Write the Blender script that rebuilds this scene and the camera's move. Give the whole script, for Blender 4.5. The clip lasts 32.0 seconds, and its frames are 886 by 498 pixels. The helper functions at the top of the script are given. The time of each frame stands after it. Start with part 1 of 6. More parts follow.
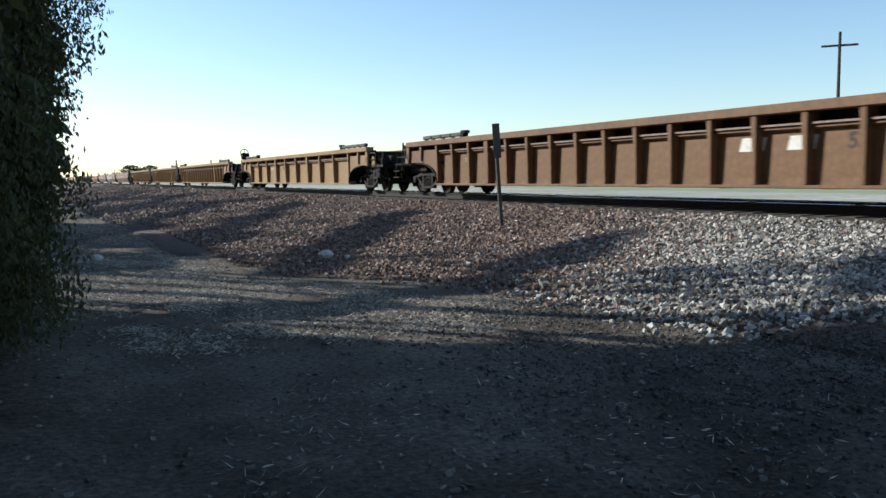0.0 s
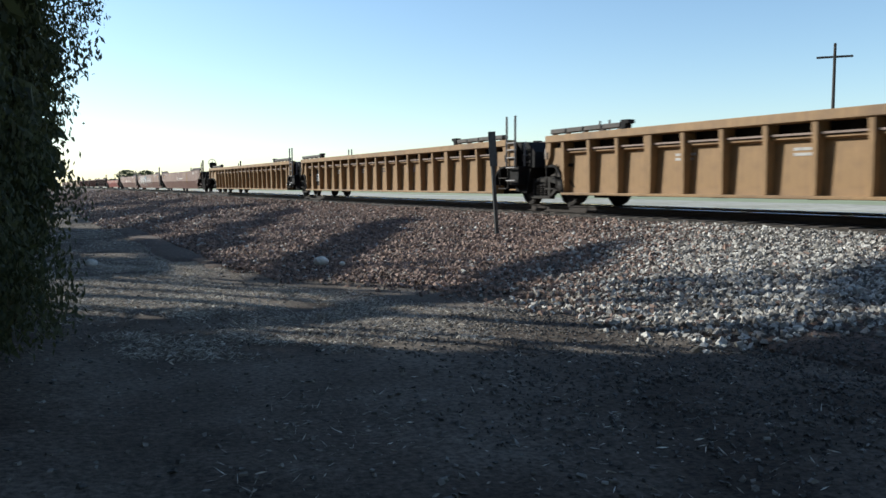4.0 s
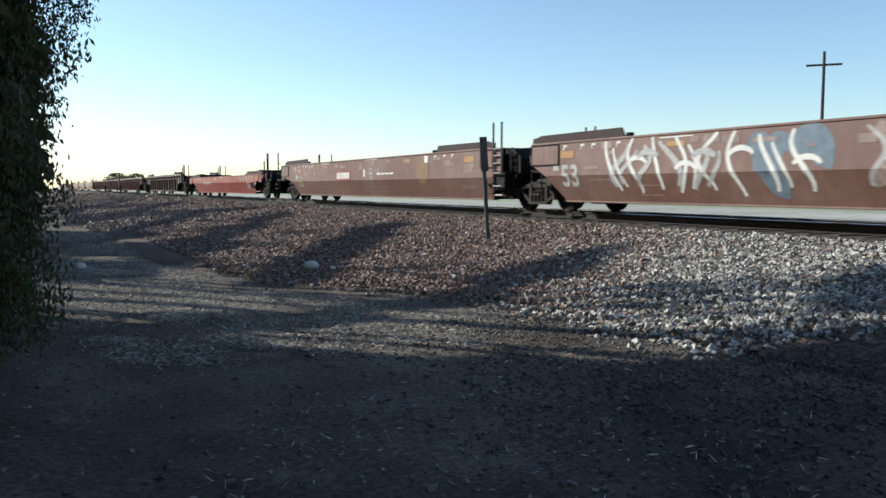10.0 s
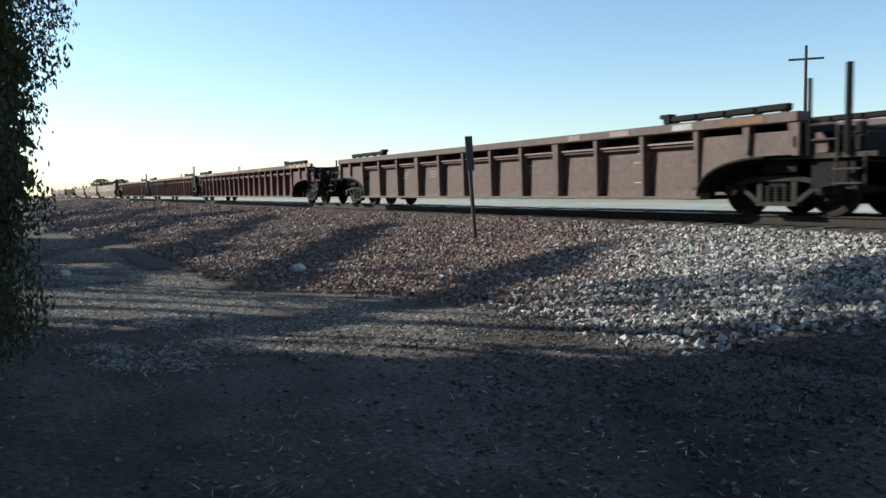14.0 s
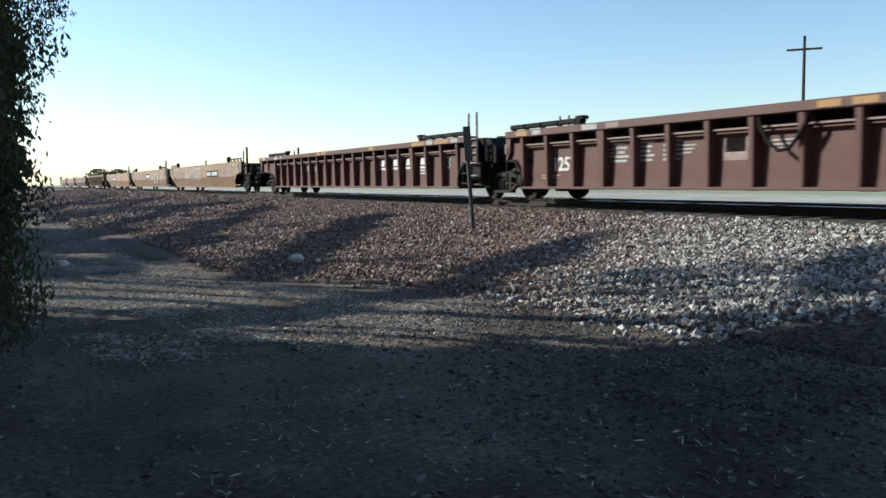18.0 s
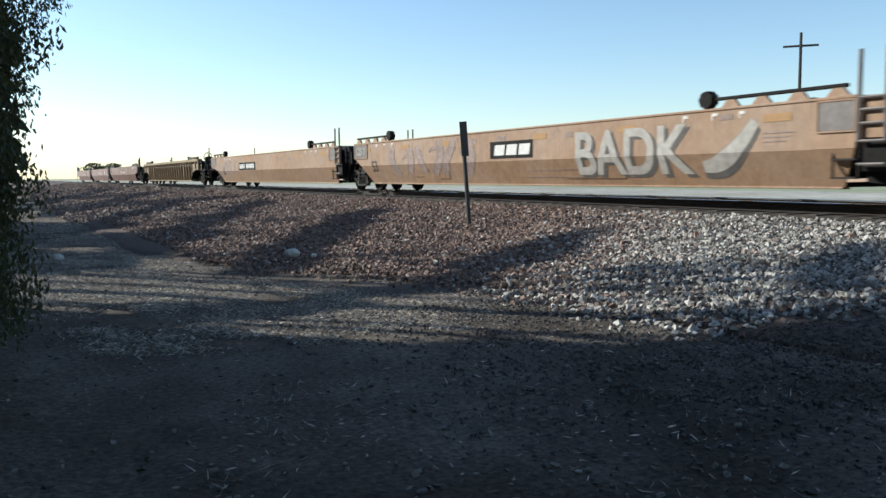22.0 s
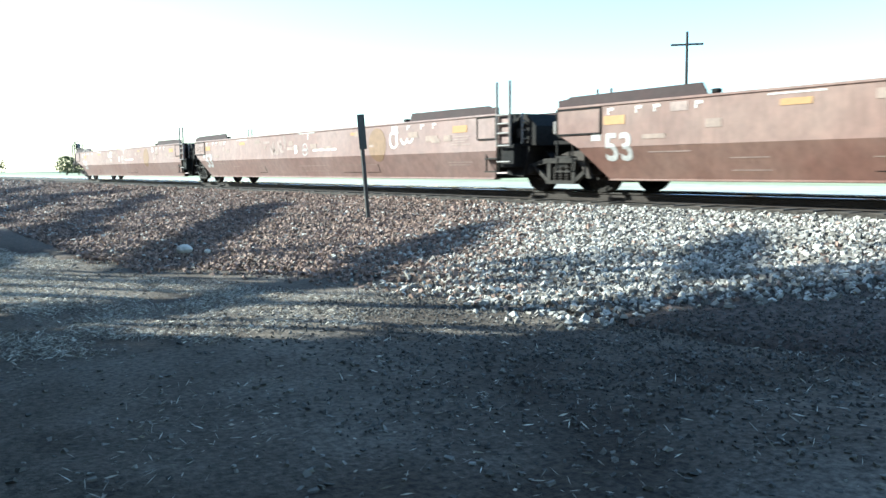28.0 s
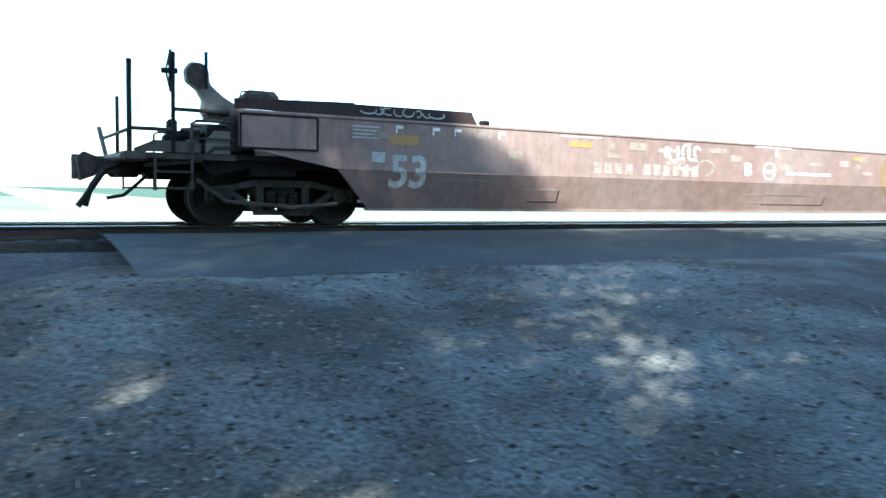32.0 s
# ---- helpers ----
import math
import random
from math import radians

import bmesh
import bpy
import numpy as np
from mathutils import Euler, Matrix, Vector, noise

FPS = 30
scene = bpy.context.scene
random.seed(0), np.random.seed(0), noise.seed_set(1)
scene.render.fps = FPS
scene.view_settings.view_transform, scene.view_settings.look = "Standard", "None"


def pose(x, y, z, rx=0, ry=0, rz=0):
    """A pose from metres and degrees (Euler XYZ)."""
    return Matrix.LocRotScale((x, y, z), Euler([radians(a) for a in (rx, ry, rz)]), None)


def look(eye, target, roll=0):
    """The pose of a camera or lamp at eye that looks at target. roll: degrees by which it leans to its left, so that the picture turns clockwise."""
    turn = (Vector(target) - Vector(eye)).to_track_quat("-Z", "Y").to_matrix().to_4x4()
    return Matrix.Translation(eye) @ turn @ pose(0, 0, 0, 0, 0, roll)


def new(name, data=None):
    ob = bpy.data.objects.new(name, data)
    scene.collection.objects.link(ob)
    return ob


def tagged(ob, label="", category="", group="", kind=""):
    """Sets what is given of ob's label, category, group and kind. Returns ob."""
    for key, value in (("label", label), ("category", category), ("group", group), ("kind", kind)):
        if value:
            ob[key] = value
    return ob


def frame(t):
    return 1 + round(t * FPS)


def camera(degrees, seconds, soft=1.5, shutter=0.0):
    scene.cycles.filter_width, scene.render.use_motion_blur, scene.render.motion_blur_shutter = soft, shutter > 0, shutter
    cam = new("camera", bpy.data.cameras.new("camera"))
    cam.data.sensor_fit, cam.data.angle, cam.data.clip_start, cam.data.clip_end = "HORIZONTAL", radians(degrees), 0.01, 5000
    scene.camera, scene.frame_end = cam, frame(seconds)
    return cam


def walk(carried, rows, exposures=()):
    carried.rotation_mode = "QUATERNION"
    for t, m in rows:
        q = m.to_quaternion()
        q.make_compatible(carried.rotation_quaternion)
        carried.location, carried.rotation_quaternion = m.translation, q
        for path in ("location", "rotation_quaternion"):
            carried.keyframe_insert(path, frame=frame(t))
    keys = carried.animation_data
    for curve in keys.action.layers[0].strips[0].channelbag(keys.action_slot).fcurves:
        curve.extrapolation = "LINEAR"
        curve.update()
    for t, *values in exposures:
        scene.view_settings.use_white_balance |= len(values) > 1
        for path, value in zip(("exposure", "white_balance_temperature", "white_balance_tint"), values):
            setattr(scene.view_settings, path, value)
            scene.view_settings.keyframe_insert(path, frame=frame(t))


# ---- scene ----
cam = camera(57.7, 32.0, soft=1.5, shutter=0.16)
EYE = 0.52  # eye above the top of the rail, which is z = 0
# seconds, eye's offset in x, y, z, yaw, pitch, roll; the track runs along y
ROWS = [
    (0, -0.018, -0.013, -0.004, -26.60, -5.09, 0.57),
    (0.5, -0.017, -0.015, -0.003, -26.67, -5.11, 0.57),
    (1, -0.016, -0.011, -0.004, -26.72, -5.15, 0.44),
    (1.5, -0.018, -0.013, -0.003, -26.75, -5.13, 0.27),
    (2, -0.018, -0.013, -0.001, -26.77, -5.16, 0.10),
    (2.5, -0.019, -0.016, -0.001, -26.82, -5.08, 0.31),
    (3, -0.020, -0.018, 0.000, -26.86, -4.96, 0.32),
    (3.5, -0.019, -0.022, 0.001, -26.87, -4.77, 0.28),
    (5.5, -0.011, -0.020, -0.001, -26.81, -4.23, -0.61),
    (6, -0.012, 0.000, -0.000, -26.58, -4.37, -0.50),
    (6.5, -0.016, 0.004, -0.004, -27.06, -4.60, 1.00),
    (7, -0.014, 0.005, -0.000, -27.02, -4.82, 0.37),
    (7.5, -0.013, 0.005, 0.001, -27.07, -4.91, 0.73),
    (8, -0.010, 0.004, 0.003, -26.88, -4.64, 1.12),
    (8.5, -0.015, -0.001, 0.002, -26.80, -4.41, 0.55),
    (9, -0.013, -0.002, 0.003, -27.03, -4.39, 0.08),
    (9.5, -0.011, -0.003, 0.002, -27.38, -4.34, 0.18),
    (10, -0.009, -0.004, 0.003, -27.51, -4.23, -0.24),
    (10.5, -0.005, -0.002, 0.003, -27.58, -4.15, -0.37),
    (11, -0.002, 0.001, 0.002, -27.67, -4.14, -0.01),
    (11.5, -0.001, 0.006, 0.004, -27.91, -4.11, 0.37),
    (12, -0.004, 0.000, 0.002, -28.02, -3.99, 0.23),
    (12.5, -0.001, 0.003, 0.003, -28.21, -3.98, 0.25),
    (13, 0.009, 0.008, 0.001, -28.27, -4.03, 0.26),
    (13.5, 0.014, 0.011, 0.004, -28.39, -4.18, 0.59),
    (14, 0.019, 0.015, 0.002, -28.43, -4.23, 0.80),
    (14.5, 0.013, 0.014, 0.002, -28.49, -4.33, 0.76),
    (16.5, 0.010, -0.001, 0.001, -28.55, -4.64, 0.66),
    (17, 0.009, 0.001, -0.000, -28.60, -4.71, 0.69),
    (17.5, 0.011, 0.004, 0.000, -28.59, -4.81, 0.66),
    (18, 0.008, 0.003, 0.002, -28.59, -4.92, 0.75),
    (18.5, 0.010, 0.003, 0.001, -28.60, -4.95, 0.89),
    (19, 0.005, 0.003, -0.001, -28.57, -4.95, 0.73),
    (19.5, 0.007, 0.005, 0.000, -28.53, -5.00, 0.51),
    (20, 0.002, 0.003, 0.000, -28.57, -5.02, 0.40),
    (20.5, 0.003, 0.007, -0.000, -28.67, -5.07, 0.41),
    (21, 0.005, 0.005, 0.000, -28.70, -5.14, 0.35),
    (21.5, 0.005, 0.007, -0.002, -28.76, -5.18, 0.42),
    (22, 0.007, 0.007, -0.003, -28.86, -5.25, 0.54),
    (22.5, 0.013, 0.016, -0.004, -28.93, -5.36, 0.55),
    (23, 0.009, 0.015, -0.003, -29.04, -5.43, 0.57),
    (23.5, 0.011, 0.019, -0.005, -29.13, -5.40, 0.18),
    (24, 0.007, 0.013, -0.007, -29.31, -5.45, 0.14),
    (24.5, 0.038, 0.040, -0.011, -30.38, -5.50, -0.04),
    (25, 0.046, 0.054, -0.015, -31.86, -5.64, 0.71),
    (25.5, 0.058, 0.066, -0.018, -32.80, -5.64, 0.43),
    (27.5, 0.077, 0.026, -0.007, -34.86, -5.81, 0.47),
    (28, 0.080, 0.015, -0.007, -35.85, -5.78, 0.55),
    (28.5, 0.079, -0.000, 0.002, -36.31, -5.89, 0.77),
    (29, 0.074, -0.028, 0.010, -37.16, -5.92, 0.71),
    (29.5, 0.072, -0.045, 0.011, -38.44, -5.83, 0.85),
    (30, 0.088, -0.041, 0.010, -42.32, -5.74, 1.17),
    (30.5, 0.070, -0.078, 0.029, -50.37, -5.62, 1.40),
    (30.6, 0.050, -0.030, 0.010, -53.55, -5.39, 1.16),
    (31, 0.036, -0.030, 0.010, -69.36, -5.53, 0.30),
    (31.2, 0.029, -0.030, 0.010, -78.48, -5.31, 0.22),
    (31.4, 0.021, -0.030, 0.010, -88.32, -4.76, -0.05),
    (31.6, 0.014, -0.030, 0.010, -97.84, -4.10, -0.19),
    (31.7, 0.011, -0.030, 0.010, -103.83, -3.94, -0.64),
    (31.8, 0.007, -0.030, 0.010, -108.89, -3.82, -0.72),
    (32, 0.000, -0.030, 0.010, -119.77, -3.97, -1.00),
]
EXPOSURES = [(0.0, 0.70, 5850, 4), (23.0, 0.72, 5850, 4), (24.0, 1.0, 5900, 5), (24.5, 1.15, 5900, 5), (25.5, 1.5, 5850, 3), (28.0, 1.96, 5500, -6), (30.0, 1.93, 5300, -9), (31.0, 1.90, 5050, -13), (31.6, 1.82, 5150, -11), (32.0, 2.36, 5300, -9)]
walk(cam, [(t, pose(x, y, EYE + z, 90 + pitch, roll, yaw)) for t, x, y, z, yaw, pitch, roll in ROWS], EXPOSURES)

# ---- light ----
SUN_AZ, SUN_EL = -42.0, 29.0  # degrees from +y towards +x, and above the horizon
world = bpy.data.worlds.new("sky")
scene.world = world
world.use_nodes = True
wn, wl = world.node_tree.nodes, world.node_tree.links
sky = wn.new("ShaderNodeTexSky")
sky.sky_type = "NISHITA"
sky.sun_disc = False
sky.sun_elevation = radians(SUN_EL)
sky.sun_rotation = radians(SUN_AZ)
sky.altitude, sky.air_density, sky.dust_density, sky.ozone_density = 100, 1.0, 0.4, 1.0
wl.new(sky.outputs[0], wn["Background"].inputs[0])
wn["Background"].inputs[1].default_value = 0.10
sun = new("sun", bpy.data.lights.new("sun", "SUN"))
sun.data.energy, sun.data.angle, sun.data.color = 4.2, radians(0.55), (1.0, 0.93, 0.82)
a, e = radians(SUN_AZ), radians(SUN_EL)
SUN_DIR = Vector((math.sin(a) * math.cos(e), math.cos(a) * math.cos(e), math.sin(e)))
sun.matrix_world = look((0, 0, 60), Vector((0, 0, 60)) - SUN_DIR)


# ---- materials ----
def material(name, base, rough=0.8, metal=0.0, dark=0.6, light=1.25, grain=18.0, stain=1.2, bump=0.15, bump_scale=40.0, alt=None, alt_amount=0.5,
             vary=0.0, streak=0.0, coord="Object", spec=0.5, grade=None):
    """A procedural surface: base colour varied by fine grain and by broad stains, with bump; alt: a second colour that comes in patches;
    streak: vertical run-off marks; vary: brightness change from object to object."""
    m = bpy.data.materials.new(name)
    m.use_nodes = True
    n, l = m.node_tree.nodes, m.node_tree.links
    b = n["Principled BSDF"]
    b.inputs["Roughness"].default_value, b.inputs["Metallic"].default_value = rough, metal
    b.inputs["Specular IOR Level"].default_value = spec
    tc = n.new("ShaderNodeTexCoord")
    src = tc.outputs[coord]

    def tex(scale, detail=4.0, roughness=0.6, stretch=None):
        t = n.new("ShaderNodeTexNoise")
        t.inputs["Scale"].default_value, t.inputs["Detail"].default_value, t.inputs["Roughness"].default_value = scale, detail, roughness
        if stretch:
            mp = n.new("ShaderNodeMapping")
            mp.inputs["Scale"].default_value = stretch
            l.new(src, mp.inputs["Vector"])
            l.new(mp.outputs[0], t.inputs["Vector"])
        else:
            l.new(src, t.inputs["Vector"])
        return t.outputs["Fac"]

    def ramp(value, a0, a1, lo, hi):
        r = n.new("ShaderNodeMapRange")
        r.inputs["From Min"].default_value, r.inputs["From Max"].default_value = a0, a1
        r.inputs["To Min"].default_value, r.inputs["To Max"].default_value = lo, hi
        l.new(value, r.inputs["Value"])
        return r.outputs[0]

    def mix(fac, c0, c1, kind="MIX"):
        x = n.new("ShaderNodeMix")
        x.data_type, x.blend_type = "RGBA", kind
        for sock, val in ((x.inputs["Factor"], fac), (x.inputs["A"], c0), (x.inputs["B"], c1)):
            if isinstance(val, bpy.types.NodeSocket):
                l.new(val, sock)
            else:
                sock.default_value = val
        return x.outputs["Result"]

    col = (*base, 1)
    if alt:
        col = mix(ramp(tex(stain), 0.5 - 0.2 * alt_amount, 0.5 + 0.2 * (1 - alt_amount) + 0.05, 0, 1), col, (*alt, 1))
    g = ramp(tex(grain), 0.3, 0.7, dark, light)
    s = ramp(tex(stain * 0.6, 5.0), 0.3, 0.7, 0.5 + dark / 2, 0.5 + light / 2)
    for f in (g, s):
        c = n.new("ShaderNodeCombineColor")
        for k in range(3):
            l.new(f, c.inputs[k])
        col = mix(1.0, col, c.outputs[0], "MULTIPLY")
    if streak:
        st = ramp(tex(3.0, 3.0, 0.5, (6.0, 6.0, 0.35)), 0.52, 0.75, 0.0, streak)
        col = mix(st, col, (0.09, 0.05, 0.03, 1))
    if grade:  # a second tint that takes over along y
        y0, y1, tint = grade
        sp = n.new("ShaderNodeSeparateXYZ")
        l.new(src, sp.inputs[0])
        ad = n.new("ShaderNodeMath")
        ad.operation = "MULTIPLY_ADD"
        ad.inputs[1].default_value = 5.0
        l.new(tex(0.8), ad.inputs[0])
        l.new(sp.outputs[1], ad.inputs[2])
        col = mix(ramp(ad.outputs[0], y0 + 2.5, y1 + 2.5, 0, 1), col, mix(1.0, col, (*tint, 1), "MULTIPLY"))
    if vary:
        oi = n.new("ShaderNodeObjectInfo")
        v = ramp(oi.outputs["Random"], 0, 1, 1 - vary, 1 + vary)
        c = n.new("ShaderNodeCombineColor")
        for k in range(3):
            l.new(v, c.inputs[k])
        col = mix(1.0, col, c.outputs[0], "MULTIPLY")
    l.new(col, b.inputs["Base Color"])
    if bump:
        bp = n.new("ShaderNodeBump")
        bp.inputs["Strength"].default_value, bp.inputs["Distance"].default_value = bump, 0.02
        l.new(tex(bump_scale), bp.inputs["Height"])
        l.new(bp.outputs[0], b.inputs["Normal"])
    return m


M_ORANGE = material("weathered_orange_paint", (0.176, 0.084, 0.029), 0.65, 0, 0.7, 1.2, 9, 0.7, 0.05, 60, alt=(0.126, 0.055, 0.025), alt_amount=0.45, streak=0.4)
M_YELLOW = material("faded_yellow_paint", (0.270, 0.156, 0.062), 0.65, 0, 0.86, 1.1, 5, 0.7, 0.02, 60, alt=(0.190, 0.110, 0.050), alt_amount=0.35, streak=0.3)
M_OLIVE = material("dusty_yellow_paint", (0.300, 0.215, 0.120), 0.7, 0, 0.7, 1.2, 9, 0.7, 0.05, 60, alt=(0.205, 0.140, 0.080), alt_amount=0.4, streak=0.4)
M_BROWN = material("brown_oxide_paint", (0.155, 0.076, 0.057), 0.55, 0, 0.82, 1.15, 5, 0.45, 0.02, 60, alt=(0.200, 0.120, 0.094), alt_amount=0.5, streak=0.4)
M_DUSTYBROWN = material("dusty_brown_paint", (0.212, 0.126, 0.106), 0.6, 0, 0.82, 1.15, 5, 0.45, 0.02, 60, alt=(0.245, 0.165, 0.143), alt_amount=0.5, streak=0.3)
M_RED = material("red_paint", (0.235, 0.040, 0.028), 0.5, 0, 0.8, 1.15, 5, 0.5, 0.02, 60, alt=(0.262, 0.082, 0.063), alt_amount=0.45, streak=0.3)
M_TAN = material("faded_tan_paint", (0.310, 0.185, 0.105), 0.65, 0, 0.82, 1.14, 5, 0.5, 0.02, 60, alt=(0.335, 0.225, 0.150), alt_amount=0.5, streak=0.35)
M_DARKBROWN = material("dark_brown_paint", (0.125, 0.078, 0.060), 0.65, 0, 0.7, 1.25, 9, 0.6, 0.05, 60, alt=(0.080, 0.048, 0.038), alt_amount=0.45, streak=0.3)
M_MAROON = material("maroon_paint", (0.105, 0.040, 0.029), 0.6, 0, 0.86, 1.12, 5, 0.6, 0.02, 60, alt=(0.095, 0.043, 0.035), alt_amount=0.5, streak=0.3)
M_BLACK = material("grimy_black_steel", (0.008, 0.007, 0.0065), 0.8, 0.0, 0.6, 1.6, 14, 2, 0.1, 60, alt=(0.016, 0.012, 0.010), alt_amount=0.3, spec=0.2)
M_PLATE = material("dark_oxide_plate", (0.037, 0.017, 0.016), 0.7, 0.0, 0.8, 1.2, 8, 1, 0.03, 60, alt=(0.03, 0.018, 0.016), alt_amount=0.4, spec=0.3)
M_STEEL = material("worn_steel", (0.058, 0.047, 0.040), 0.8, 0.0, 0.6, 1.3, 12, 3, 0.08, 70, spec=0.2)
M_FRAME = material("grimy_cast_frame", (0.034, 0.029, 0.025), 0.8, 0.0, 0.6, 1.4, 12, 3, 0.1, 60, spec=0.2)
M_WHEEL = material("rusty_wheel_steel", (0.022, 0.017, 0.014), 0.75, 0.0, 0.6, 1.35, 20, 4, 0.1, 50, spec=0.2)
# Rail sides and ties carry the shade of the cars overhead in their colour.
M_RAIL = material("rusty_rail_side", (0.030, 0.021, 0.016), 0.8, 0.2, 0.7, 1.3, 10, 1, 0.1, 60)
M_RAILTOP = material("polished_rail_head", (0.80, 0.79, 0.77), 0.25, 1.0, 0.9, 1.05, 10, 1, 0.0, 60)
M_TIE = material("shade_dark_tie_wood", (0.045, 0.034, 0.026), 0.9, 0, 0.55, 1.4, 30, 3, 0.3, 60, vary=0.3)
M_WHITE = material("faded_white_paint", (0.70, 0.68, 0.63), 0.7, 0, 0.8, 1.08, 12, 2, 0.0, 60)
M_GREYWHITE = material("grey_white_paint", (0.42, 0.40, 0.38), 0.7, 0, 0.7, 1.15, 12, 2, 0.0, 60)
M_SIGNYELLOW = material("yellow_decal", (0.36, 0.195, 0.065), 0.6, 0, 0.85, 1.1, 12, 2, 0.0, 60)
M_BLUEGREY = material("blue_grey_spray_paint", (0.13, 0.17, 0.21), 0.6, 0, 0.7, 1.2, 6, 2, 0.0, 60)
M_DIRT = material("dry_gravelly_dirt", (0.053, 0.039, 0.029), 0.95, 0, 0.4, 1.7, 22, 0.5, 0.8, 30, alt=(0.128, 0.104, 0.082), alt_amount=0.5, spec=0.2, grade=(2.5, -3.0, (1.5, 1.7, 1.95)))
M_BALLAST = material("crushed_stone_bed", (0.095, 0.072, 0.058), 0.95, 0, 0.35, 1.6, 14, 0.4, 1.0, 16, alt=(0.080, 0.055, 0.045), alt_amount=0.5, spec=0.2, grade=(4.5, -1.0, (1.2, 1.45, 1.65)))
# Dark strip under the rails: the train's shade put into the bed's colour.
M_SHADEDBED = material("shade_dark_track_bed", (0.036, 0.030, 0.025), 0.9, 0, 0.5, 1.6, 16, 1.0, 0.8, 18, spec=0.2)
M_ASPHALT = material("worn_asphalt", (0.044, 0.044, 0.045), 0.9, 0, 0.6, 1.4, 40, 0.6, 0.3, 90, alt=(0.066, 0.065, 0.060), alt_amount=0.5)
M_FIELD = material("green_crop_field", (0.25, 0.26, 0.15), 0.9, 0, 0.8, 1.2, 0.4, 0.02, 0.0, 60, alt=(0.20, 0.22, 0.12), alt_amount=0.4)
M_PALE = material("pale_dry_soil", (0.36, 0.33, 0.28), 0.95, 0, 0.7, 1.25, 1.5, 0.12, 0.2, 10, alt=(0.27, 0.25, 0.19), alt_amount=0.45)
M_ORCHARD = material("dark_green_orchard", (0.075, 0.115, 0.06), 0.9, 0, 0.7, 1.25, 0.3, 0.03, 0.4, 1.5, alt=(0.055, 0.09, 0.05), alt_amount=0.5)
M_BARK = material("grey_brown_bark", (0.11, 0.085, 0.065), 0.95, 0, 0.55, 1.4, 12, 2, 0.8, 25)
M_SIGNBACK = material("weathered_sign_metal", (0.05, 0.05, 0.048), 0.65, 0.2, 0.7, 1.2, 14, 3, 0.05, 60)
M_POLE = material("tarred_pole_wood", (0.05, 0.04, 0.034), 0.9, 0, 0.6, 1.4, 10, 1, 0.3, 40)
M_SILVER = material("aluminium_paint", (0.75, 0.76, 0.76), 0.35, 0.6, 0.9, 1.05, 14, 3, 0.0, 60)
M_REFLECT = material("white_retroreflective_sheet", (0.86, 0.86, 0.85), 0.45, 0.0, 0.95, 1.03, 14, 3, 0.0, 60)
M_LAMPRED = material("red_lens", (0.35, 0.02, 0.02), 0.2, 0.0, 0.9, 1.05, 14, 3, 0.0, 60)


def stone_material(name, a0, a1):
    """Stones whose grey differs from piece to piece."""
    m = bpy.data.materials.new(name)
    m.use_nodes = True
    n, l = m.node_tree.nodes, m.node_tree.links
    b = n["Principled BSDF"]
    b.inputs["Roughness"].default_value = 0.85
    g = n.new("ShaderNodeNewGeometry")
    r = n.new("ShaderNodeValToRGB")
    r.color_ramp.elements[0].color, r.color_ramp.elements[1].color = (*a0, 1), (*a1, 1)
    mid = r.color_ramp.elements.new(0.5)
    mid.color = tuple((p * 0.5 + q * 0.5) * (1.0, 0.94, 0.9)[i] for i, (p, q) in enumerate(zip(a0, a1))) + (1,)
    t = n.new("ShaderNodeTexNoise")
    t.inputs["Scale"].default_value = 25
    tc = n.new("ShaderNodeTexCoord")
    l.new(tc.outputs["Object"], t.inputs["Vector"])
    x = n.new("ShaderNodeMix")
    x.data_type, x.blend_type = "RGBA", "OVERLAY"
    x.inputs["Factor"].default_value = 0.5
    l.new(g.outputs["Random Per Island"], r.inputs[0])
    l.new(r.outputs[0], x.inputs["A"])
    l.new(t.outputs["Fac"], x.inputs["B"])
    l.new(x.outputs["Result"], b.inputs["Base Color"])
    return m


M_STONES_GREY = stone_material("grey_crushed_granite", (0.065, 0.061, 0.055), (0.54, 0.51, 0.46))
M_STONES_BROWN = stone_material("brown_dusty_stone", (0.066, 0.047, 0.038), (0.33, 0.225, 0.175))
M_STRAW = stone_material("bleached_straw", (0.15, 0.132, 0.108), (0.76, 0.70, 0.60))
M_ROCK = material("pale_limestone", (0.60, 0.57, 0.51), 0.9, 0, 0.7, 1.2, 9, 2, 0.4, 20)
# Gravel for the shaded foreground, with the shade put into its colour.
M_STONES_SHADED = stone_material("shade_darkened_gravel", (0.040, 0.036, 0.032), (0.13, 0.120, 0.110))
M_PEBBLE = stone_material("pale_gravel", (0.05, 0.046, 0.04), (0.24, 0.22, 0.19))


